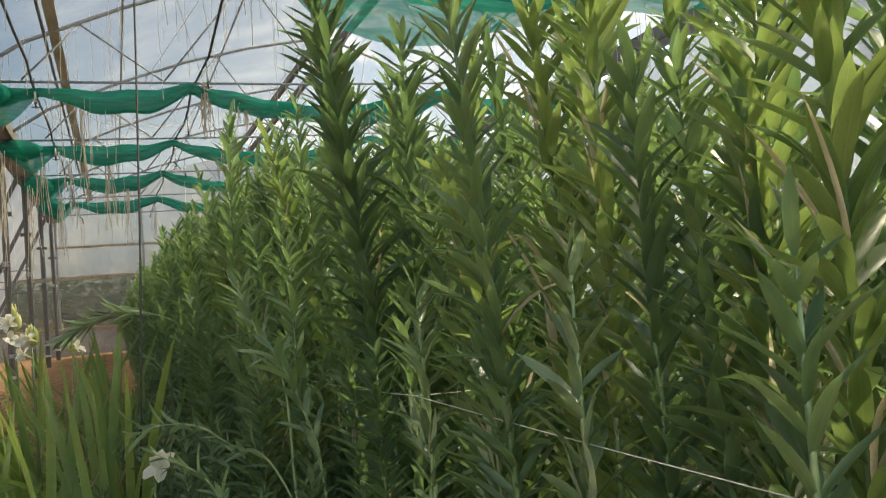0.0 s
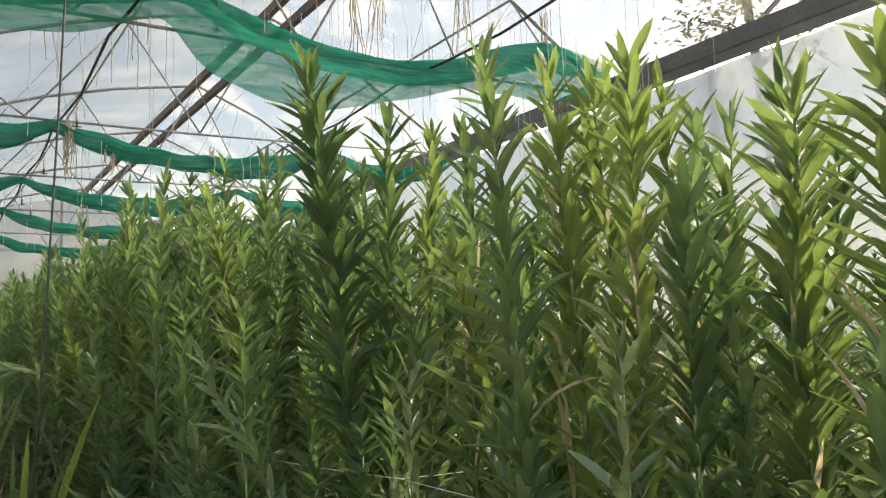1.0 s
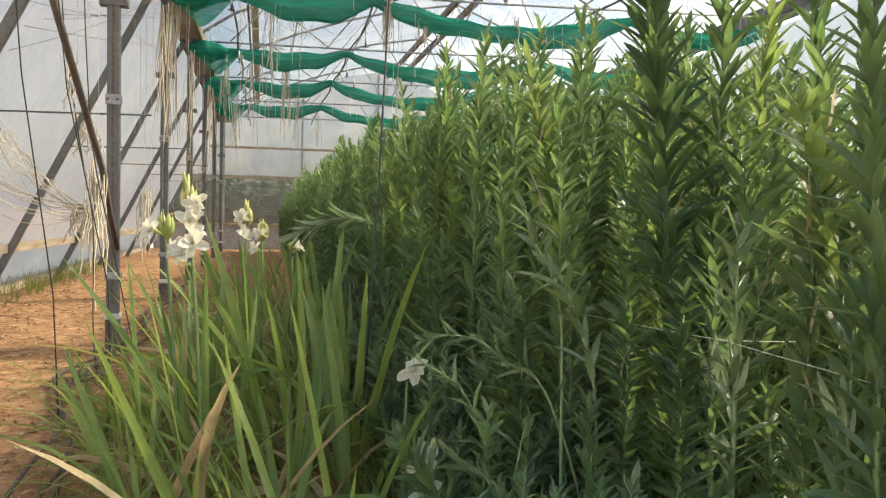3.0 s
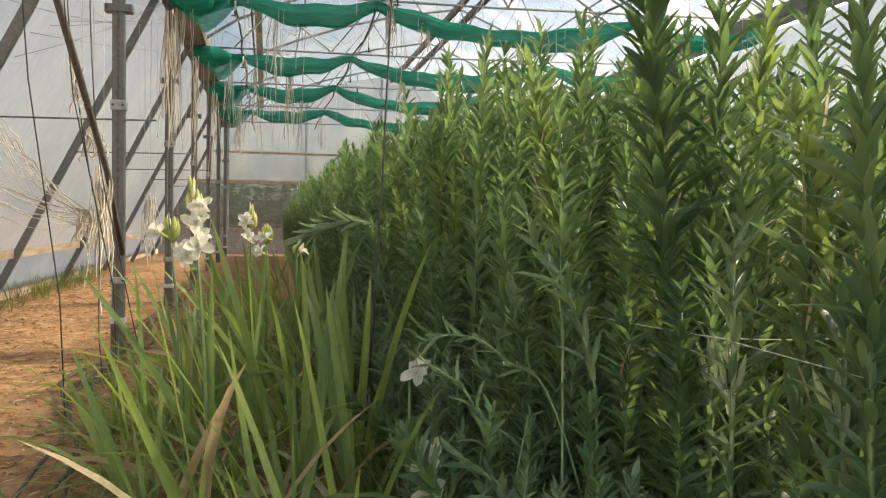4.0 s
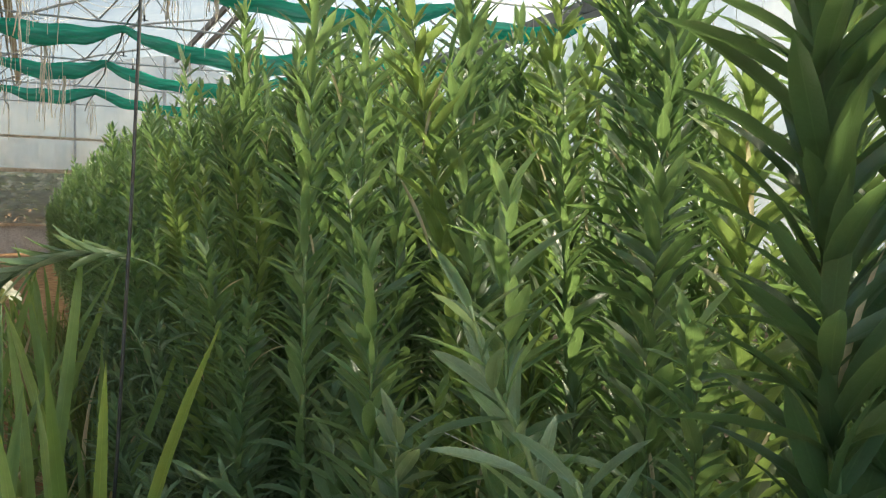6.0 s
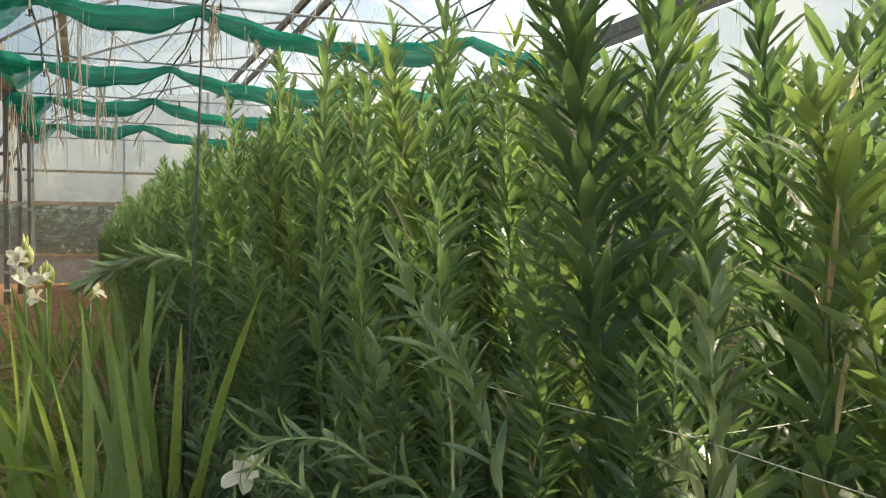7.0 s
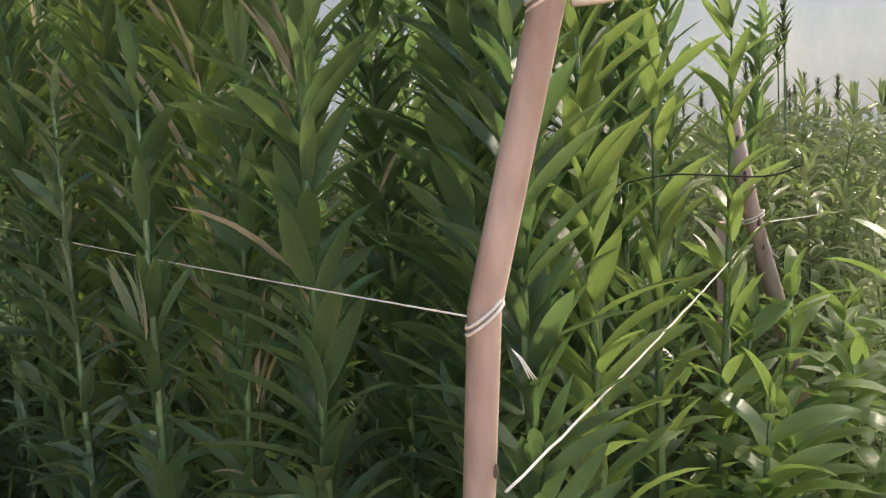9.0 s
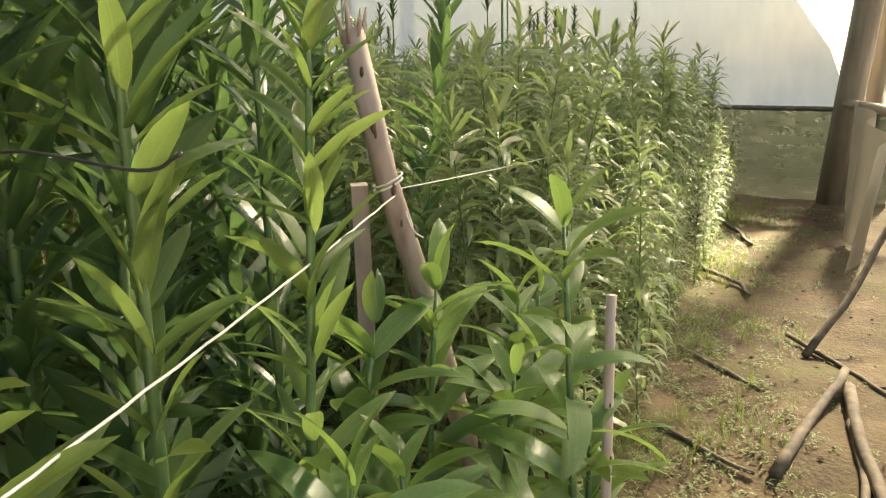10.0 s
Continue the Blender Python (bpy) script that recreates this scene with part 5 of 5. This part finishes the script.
def branch(pts, r0, r1, label="dry brown stick lying on the path"):
    n = len(pts)
    p2 = []
    for i in range(n - 1):
        for k in range(4):
            p = Vector(pts[i]).lerp(Vector(pts[i + 1]), k / 4)
            p2.append(p + Vector((noise.noise(p * 6), noise.noise(p * 6 + Vector((5, 5, 0))), 0)) * 0.012)
    p2.append(Vector(pts[-1]))
    radii = [r0 + (r1 - r0) * i / (len(p2) - 1) for i in range(len(p2))]
    p2 = [Vector((p.x, p.y, max(p.z, ground_z(p.x, p.y) + radii[i] * 0.7))) for i, p in enumerate(p2)]
    return solid("stick", tube(p2, radii, 7), BARK, label, "stick", group="sticks on the path", smooth=True)


branch([(2.62, -0.02, 0), (2.9, -0.03, 0.02), (3.22, -0.045, 0.05)], 0.015, 0.012)
branch([(3.18, -0.06, 0.02), (2.9, -0.13, 0.02), (2.5, -0.26, 0.0)], 0.017, 0.014)
branch([(2.95, -0.11, 0), (2.75, -0.17, 0), (2.45, -0.22, 0)], 0.012, 0.009)
branch([(2.72, 0.32, 0), (2.66, 0.18, 0), (2.60, 0.02, 0)], 0.007, 0.005)
branch([(3.60, 0.19, 0), (3.42, 0.02, 0), (3.2, -0.16, 0)], 0.008, 0.006)
branch([(3.25, 0.42, 0), (3.14, 0.28, 0), (3.05, 0.13, 0)], 0.008, 0.006)
branch([(3.42, 0.09, 0.0), (3.7, 0.02, 0.16), (4.0, -0.04, 0.36), (4.4, -0.1, 0.6)], 0.013, 0.009, "dark stick leaning up beside the path")
branch([(5.4, 0.95, 0), (5.1, 0.76, 0), (4.9, 0.66, 0)], 0.012, 0.008)
branch([(4.3, 0.7, 0), (4.15, 0.5, 0), (4.0, 0.42, 0)], 0.010, 0.007)

# ---------------------------------------------------------------- twine, wires, hoses and sprinklers overhead
def twine_mesh(length, seed):
    r2 = random.Random(seed)
    p, pts = Vector((0, 0, 0)), [Vector((0, 0, 0))]
    for k in range(7):
        p = p + Vector((r2.uniform(-0.014, 0.014), r2.uniform(-0.014, 0.014), -length / 7))
        pts.append(p.copy())
    return mesh_of("twine", *tube(pts, 0.0038, 4, False), TWINE)


THREADS = []
for k in range(6):
    r2 = random.Random(610 + k)
    THREADS.append(mesh_of("thread", *tube([Vector((r2.uniform(-0.006, 0.006), r2.uniform(-0.006, 0.006), -q / 6)) for q in range(7)], 0.0024, 4, False), STRING if k % 2 else TWINE))
TWINES = [twine_mesh(1.0, k) for k in range(8)]
for i in range(210):
    y = rng.choice((9.0, 9.0, 12.0, 12.0, 15.0, 18.0, 6.0, 6.0)) + rng.uniform(-0.15, 0.15)
    x = rng.choice((rng.uniform(-0.9, 4.5), rng.uniform(-0.9, 0.6)))
    up = rng.random() < 0.45
    ln = rng.uniform(0.25, 0.9) if not up else rng.uniform(0.5, 0.9)
    z = 3.22 if not up else roof_z(x) + 0.03
    if y < 7:
        z = 3.75 if not up else roof_z(x) + 0.03
    tagged(new("twine", (THREADS[i % 6] if i % 3 else TWINES[i % 8])), "beige twine hanging from the roof wires", "twine", "hanging twine").matrix_basis = Matrix.Translation((x, y, z)) @ Matrix.Rotation(rng.uniform(0, 6), 4, "Z") @ Matrix.Diagonal((1, 1, ln, 1))


def tuft(x, y, z, ln, count, seed, label="matted bundle of pale twine hanging from a wire", spread=0.05):
    r2 = random.Random(seed)
    t = thing("twine_bundle", label, "twine", "twine bundles", at=Matrix.Translation((x, y, z)))
    for k in range(count):
        m = Matrix.Translation((r2.uniform(-spread, spread), r2.uniform(-0.03, 0.03), r2.uniform(-0.05, 0.03))) @ Matrix.Rotation(r2.uniform(0, 6), 4, "Z") @ Matrix.Rotation(r2.uniform(-0.12, 0.12), 4, "X")
        part("strand", TWINES[r2.randrange(8)], t, m=m @ Matrix.Diagonal((1.4, 1.4, ln * r2.uniform(0.5, 1.1), 1)))
    return t


for i, (x, y, z, ln, c) in enumerate([(-0.98, 8.8, 3.1, 1.3, 12), (-0.92, 9.0, 3.2, 1.5, 10), (-0.97, 11.8, 3.2, 1.6, 10), (-0.9, 14.8, 3.2, 1.6, 8), (1.36, 8.95, 3.4, 0.55, 22), (1.75, 8.95, 3.25, 0.35, 12),
                                      (0.32, 12.0, 3.25, 1.1, 12), (-0.5, 12.0, 3.2, 0.9, 8), (-0.45, 15.0, 3.2, 1.2, 8), (-0.15, 12.0, 3.15, 1.2, 6), (0.6, 15.0, 3.15, 1.0, 8), (2.9, 9.0, 3.3, 0.45, 8), (0.1, 9.0, 3.15, 1.0, 5),
                                      (-0.6, 18.0, 3.2, 1.1, 8), (1.2, 18, 3.2, 0.8, 8), (2.0, 12.0, 3.1, 0.7, 8), (3.2, 6.0, 4.3, 0.9, 8), (3.5, 6.1, 4.4, 1.0, 8), (5.4, 6.0, 4.3, 0.9, 10), (4.4, 6.0, 4.5, 1.0, 8)]):
    tuft(x, y, z, ln, c, 60 + i)
for i, (x, y, z, ln, c) in enumerate([(-1.0, 5.3, 1.20, 0.5, 14), (-0.96, 5.25, 1.26, 0.95, 5), (-1.03, 7.8, 1.15, 0.55, 14), (-0.98, 4.6, 1.75, 0.35, 6), (-1.02, 5.3, 1.50, 0.22, 16), (-1.06, 5.3, 0.99, 0.22, 16)]):
    tuft(x, y, z, ln, c, 90 + i, "straw-coloured twine knotted round a pipe")
r4 = random.Random(33)
for i in range(92):
    x = r4.choice((r4.uniform(0.3, 5.9), r4.uniform(3.2, 5.9)))
    y = r4.choice((4.2, 5.0, 5.9, 6.2, 7.5, 8.8)) + r4.uniform(-0.15, 0.15)
    ln = r4.uniform(0.5, 1.7)
    tagged(new("thread", THREADS[i % 6]), "thin pale thread hanging straight down from the roof", "thread", "hanging threads").matrix_basis = Matrix.Translation((x, y, roof_z(x) + 0.04)) @ Matrix.Rotation(r4.uniform(0, 6), 4, "Z") @ Matrix.Diagonal((1, 1, ln, 1))
r3 = random.Random(31)
for i in range(9):
    end = (slope_x(1.5) + 0.1 + r3.uniform(-0.02, 0.06), 5.0 + r3.uniform(-0.15, 0.15), 1.5 + r3.uniform(-0.08, 0.10))
    solid("twine", tube(sagging((-0.98 + r3.uniform(-0.03, 0.03), 5.28, 0.98 + r3.uniform(-0.05, 0.05)), end, r3.uniform(0.10, 0.30), 16, 0.006), 0.0026, 4), TWINE, "loose straw-coloured twine looped from the brace to the film wall", "twine", group="hanging twine", smooth=True)
for i in range(12):
    a = Vector((-0.99 + r3.uniform(-0.05, 0.03), 5.3, 0.93 + r3.uniform(-0.05, 0.05)))
    b = Vector((-1.50 + r3.uniform(-0.10, 0.04), 5.2 + r3.uniform(-0.1, 0.1), 1.42 + r3.uniform(-0.12, 0.14)))
    solid("twine", tube(sagging(a, b, r3.uniform(0.02, 0.16), 16, 0.010), 0.0030, 4), TWINE, "loose straw-coloured twine looped from the brace to the film wall", "twine", group="hanging twine", smooth=True)
for i in range(26):
    y = r3.choice((5.6, 6.1, 8.7, 9.1, 11.8, 12.2))
    tagged(new("twine", THREADS[i % 6]), "white twine hanging beside the posts", "twine", "hanging twine").matrix_basis = Matrix.Translation((-1.0 + r3.uniform(-0.28, 0.1), y, 3.2 - r3.uniform(0, 0.5))) @ Matrix.Rotation(r3.uniform(0, 6), 4, "Z") @ Matrix.Diagonal((0.6, 0.6, r3.uniform(0.7, 2.1), 1))
for pts in ([(-1.11, 5.0, 2.9), (-1.11, 5.0, 2.16), (-1.05, 5.0, 1.6), (-0.99, 5.0, 1.2), (-0.94, 5.0, 0.87), (-0.93, 4.95, 0.3), (-0.9, 4.9, 0.03)], [(-0.99, 5.0, 2.9), (-0.99, 5.0, 2.17), (-0.96, 5.0, 1.52), (-0.92, 5.0, 1.17), (-0.86, 5.1, 0.8), (-0.78, 5.2, 0.3), (-0.72, 5.2, 0.05)]):
    solid("drip_line", tube(smooth_path(pts), 0.0036, 5), BLACK, "thin black line hanging down beside the post", "hose", smooth=True)
for i in range(14):
    z1, z2 = rng.uniform(3.0, 3.4), rng.uniform(1.9, 3.2)
    a, b = (-1.02, rng.choice((9.0, 9.0, 12.0)), z1), (slope_x(z2) + 0.12, rng.uniform(3.0, 7.0), z2)
    solid("wire", tube(sagging(a, b, rng.uniform(0.02, 0.10), 12), 0.0024, 4), RUST, "thin steel wire strung along the side wall", "wire", group="side wires", smooth=True)
for i in range(26):
    x1, x2 = rng.uniform(-0.8, 5.8), rng.uniform(-0.8, 5.8)
    y1 = rng.choice((6.0, 9.0, 12.0, 15.0))
    x2 = x1 + rng.uniform(-1.3, 1.3)
    x2 = min(max(x2, -0.8), 6.0)
    y2 = y1 + rng.choice((0.0, 3.0, 3.0))
    solid("wire", tube(sagging((x1, y1, roof_z(x1) - 0.05), (x2, y2, rng.uniform(3.35, 3.5)), rng.uniform(0.0, 0.08), 10), 0.0026, 4), rng.choice((STEEL, TWINE, RUST)), "loose wire strung under the roof", "wire", group="roof wires", smooth=True)
for i in range(16):
    x1 = rng.uniform(-0.6, 3.0)
    solid("wire", tube(sagging((x1, 9.0, rng.uniform(3.3, 3.5)), (x1 + rng.uniform(0.5, 1.3), rng.uniform(9.0, 12.0), rng.uniform(3.3, 3.6)), rng.uniform(0.15, 0.45), 14), 0.0022, 4), TWINE, "slack loop of string between the nets", "wire", group="roof wires", smooth=True)
solid("drip_line", tube([(0.47, 2.6, 3.9), (0.43, 2.56, 2.4), (0.405, 2.55, 1.7), (0.38, 2.54, 1.1), (0.35, 2.5, 0.6), (0.33, 2.5, 0.3)], 0.0035, 5), BLACK, "thin black drip line hanging down into the gladioli", "hose", smooth=True)
for x, y0, z0, dx in ((-0.95, 3.2, 3.4, 0.10), (-0.9, 3.6, 3.4, 0.2)):
    solid("cable", tube([(x, y0, z0), (x + 0.02, y0 + 0.1, 2.4), (x + dx * 0.3, y0 + 0.3, 1.5), (x + dx, y0 + 0.5, 0.6), (x + dx, y0 + 0.6, 0.03)], 0.003, 5), BLACK, "thin dark cable hanging beside the post", "cable", smooth=True)


def sprinkler(x, y, z):
    t = thing("sprinkler", "small hanging white and black sprinkler", "sprinkler", "sprinklers", at=Matrix.Translation((x, y, z)))
    part("tube", mesh_of("tube", *tube([(0, 0, 0), (0.005, 0, -0.14)], 0.004, 5), BLACK), t)
    part("weight", mesh_of("weight", *tube([(0.005, 0, -0.14), (0.005, 0, -0.25)], 0.011, 7), WHITE_PLASTIC), t)
    part("head", mesh_of("head", *merge(tube([(0.005, 0, -0.25), (0.005, 0, -0.30)], [0.014, 0.008], 7), tube([(-0.035, 0, -0.30), (0.045, 0, -0.30)], 0.006, 5), tube([(0.005, -0.035, -0.31), (0.005, 0.035, -0.31)], 0.006, 5)), BLACK), t)


for x, y in ((1.95, 5.9), (-0.33, 5.2), (-0.33, 8.9), (1.28, 10.3), (1.28, 12.6), (1.5, 13.6), (-0.33, 11.9), (-0.33, 14.9), (1.28, 8.0)):
    sprinkler(x, y, 3.42 if y != 5.9 else 3.75)
hose = [(-0.70 - 0.05 * min(k, 5) + 0.05 * math.sin(k * 0.9), 2.7 + k * 0.40, 0.0) for k in range(22)]
for off in (0.0, 0.07, -0.06):
    pts = [Vector((x + off + 0.03 * math.sin(k * 1.3 + off * 40), y, ground_z(x, y) + 0.025 + abs(off) * 0.2)) for k, (x, y, z) in enumerate(hose)]
    solid("hose", tube(pts, 0.0085, 6), DUSTY, "dusty dark hose lying on the soil by the posts", "hose", group="hoses", smooth=True)
coil = []
for k in range(46):
    a = k * 0.40
    coil.append((-0.90 + (0.07 + 0.02 * math.sin(k * 0.31)) * math.cos(a), 4.85 + (0.22 + 0.06 * math.cos(k * 0.23)) * math.sin(a), 0.03 + 0.03 * abs(math.sin(k * 0.37))))
solid("hose", tube(coil, 0.007, 6), DUSTY, "coil of dusty dark hose on the soil", "hose", group="hoses", smooth=True)

# ---------------------------------------------------------------- weeds, clods and greenery outside
weeds = Mass()
blade_arr = []
for k in range(6):
    r2 = random.Random(500 + k)
    b = Bunch()
    for q in range(9):
        b.add(leaf_strip(r2.uniform(0.15, 0.36), 0.006, 1.4, r2.uniform(0.3, 1.5), 0.1, 4), Matrix.Rotation(r2.uniform(0, 6.28), 4, "Z") @ Matrix.Rotation(r2.uniform(-0.5, 0.2), 4, "X"))
    blade_arr.append((np.concatenate(b.v), b.f, np.concatenate(b.uv)))
for i in range(1000):
    y = rng.uniform(0.9, 7.5)
    x = rng.uniform(0.36, 0.66)
    weeds.put(blade_arr[rng.randrange(6)], x, y, ground_z(x, y), rng.uniform(0, 6.28), rng.uniform(0.6, 1.5))
for i in range(300):
    x, y = rng.uniform(-0.65, 0.3), rng.uniform(1.4, 8)
    weeds.put(blade_arr[rng.randrange(6)], x, y, ground_z(x, y), rng.uniform(0, 6.28), rng.uniform(0.5, 1.1))
for i in range(1100):
    x = rng.uniform(1.7, 6.3)
    y = front_y(x) - abs(rng.gauss(0, 0.20)) + 0.08
    if noise.noise((x * 2.2, y * 2.2, 7)) < -0.15:
        continue
    weeds.put(blade_arr[rng.randrange(6)], x, y, ground_z(x, y), rng.uniform(0, 6.28), rng.uniform(0.10, 0.32))
creep_arr = []
for k in range(6):
    r2 = random.Random(540 + k)
    b = Bunch()
    for q in range(9):
        b.add(leaf_strip(r2.uniform(0.018, 0.045), 0.013, r2.uniform(0.1, 0.9), r2.uniform(0.3, 1.2), 0.2, 3), Matrix.Translation((r2.gauss(0, 0.03), r2.gauss(0, 0.03), r2.uniform(0.0, 0.03))) @ Matrix.Rotation(r2.uniform(0, 6.28), 4, "Z"))
    creep_arr.append((np.concatenate(b.v), b.f, np.concatenate(b.uv)))
for i in range(2700):
    x = rng.uniform(1.5, 6.3)
    y = front_y(x) - abs(rng.gauss(0, 0.30)) + 0.10
    if noise.noise((x * 3.1, y * 3.6, 3)) + 0.5 * noise.noise((x * 9, y * 9, 1)) < -0.05 + 0.3 * max(0, front_y(x) - 0.25 - y):
        continue
    weeds.put(creep_arr[rng.randrange(6)], x, y, ground_z(x, y), rng.uniform(0, 6.28), rng.uniform(0.22, 0.58))
for i in range(160):
    y = rng.uniform(4, 14)
    weeds.put(blade_arr[rng.randrange(6)], -2.6 + rng.uniform(-0.12, 0.2), y, 0, rng.uniform(0, 6.28), rng.uniform(0.6, 1.3))
weeds.done("weeds", GRASS, "thin green grass and weeds at the foot of the beds", "grass")

clod_v, clod_f = [], []
for i in range(5380):
    if i < 5200:
        x, y, r = rng.uniform(-2.6, -0.4), 2.5 + 10.5 * rng.random() ** 1.3, rng.choice((rng.uniform(0.004, 0.012), rng.uniform(0.006, 0.02)))
    else:
        x = rng.uniform(1.9, 6.2)
        y, r = front_y(x) - rng.uniform(0.0, 0.8), rng.uniform(0.003, 0.010)
    o = len(clod_v)
    c = Vector((x, y, ground_z(x, y) + r * 0.25))
    for d in ((1, 0, 0), (-1, 0, 0), (0, 1, 0), (0, -1, 0), (0, 0, 0.45), (0, 0, -0.4)):
        clod_v.append(c + Vector(d) * r * rng.uniform(0.6, 1.4) + Vector((rng.uniform(-0.3, 0.3), rng.uniform(-0.3, 0.3), 0)) * r)
    clod_f += [tuple(o + k for k in q) for q in ((0, 2, 4), (2, 1, 4), (1, 3, 4), (3, 0, 4), (2, 0, 5), (1, 2, 5), (3, 1, 5), (0, 3, 5))]
tagged(new("soil_clods", mesh_of("soil_clods", clod_v, clod_f, SOIL, False)), "loose brown clods scattered on the soil", "clods", kind="stuff")

litter = Mass()
straw = [leaf_strip(1, 0.16, 0.05, 0.15 * k, 0.2, 4, 0.4 * k) for k in (0, 1, 2)]
for i in range(2600):
    x, y = rng.uniform(-2.6, -0.35), 2.4 + 10.0 * rng.random() ** 1.4
    litter.put(straw[i % 3], x, y, ground_z(x, y) + 0.006, rng.uniform(0, 6.28), rng.uniform(0.02, 0.075))
litter.done("straw_litter", LEAF_DRY, "dry straw-coloured leaf litter scattered over the soil", "leaf litter")

bush = Bunch()
for k in range(140):
    bush.add(leaf_strip(rng.uniform(0.14, 0.26), 0.07, rng.uniform(-0.3, 1.2), 0.6, 0.2, 3), Matrix.Translation((rng.gauss(0, 0.35), rng.gauss(0, 0.35), abs(rng.gauss(0.5, 0.35)))) @ Matrix.Rotation(rng.uniform(0, 6.28), 4, "Z"))
bush_arr = (np.concatenate(bush.v), bush.f, np.concatenate(bush.uv))
hedge = Mass()
for k in range(70):
    hedge.put(bush_arr, rng.uniform(-4, 9), rng.uniform(25, 30), 0, rng.uniform(0, 6), rng.uniform(1.2, 2.6))
for k in range(110):
    hedge.put(bush_arr, rng.uniform(7.4, 9.2), rng.uniform(-2, 14), -0.1, rng.uniform(0, 6), rng.uniform(0.5, 0.75))
hedge.done("bushes", BUSH, "dark green bushes growing outside the greenhouse", "bushes")

# tree beyond the gutter whose crown shades a patch of the roof film
r5 = random.Random(88)
tree = thing("tree", "leafy tree outside whose crown shades the film roof", "tree", at=Matrix.Translation((7.35, 4.75, 0)))
part("trunk", mesh_of("trunk", *tube([(0, 0, -0.1), (0.03, 0.0, 1.5), (-0.04, 0.05, 3.0), (-0.15, 0.1, 4.4), (-0.3, 0.15, 5.6)], [0.09, 0.075, 0.06, 0.045, 0.02], 9), BARK), tree)
tips = []
for k in range(9):
    a = k * 2.4
    p0 = Vector((-0.06 - 0.03 * k, 0.04 + 0.01 * k, 3.7 + 0.2 * k))
    p2 = p0 + Vector((math.cos(a), math.sin(a), 0.55)) * r5.uniform(0.5, 0.95)
    part("limb", mesh_of("limb", *tube([p0, p0.lerp(p2, 0.5) + Vector((0, 0, 0.06)), p2], [0.03, 0.02, 0.008], 6), BARK), tree)
    tips += [p0.lerp(p2, 0.6), p2]
crown = Bunch()
for k in range(1500):
    c = r5.choice(tips) + Vector((r5.gauss(0, 0.2), r5.gauss(0, 0.2), r5.gauss(0, 0.17)))
    crown.add(leaf_strip(r5.uniform(0.07, 0.12), 0.05, r5.uniform(-0.6, 0.8), 0.5, 0.2, 4), Matrix.Translation(c) @ Matrix.Rotation(r5.uniform(0, 6.28), 4, "Z"))
part("crown", crown.mesh("crown", BUSH), tree)
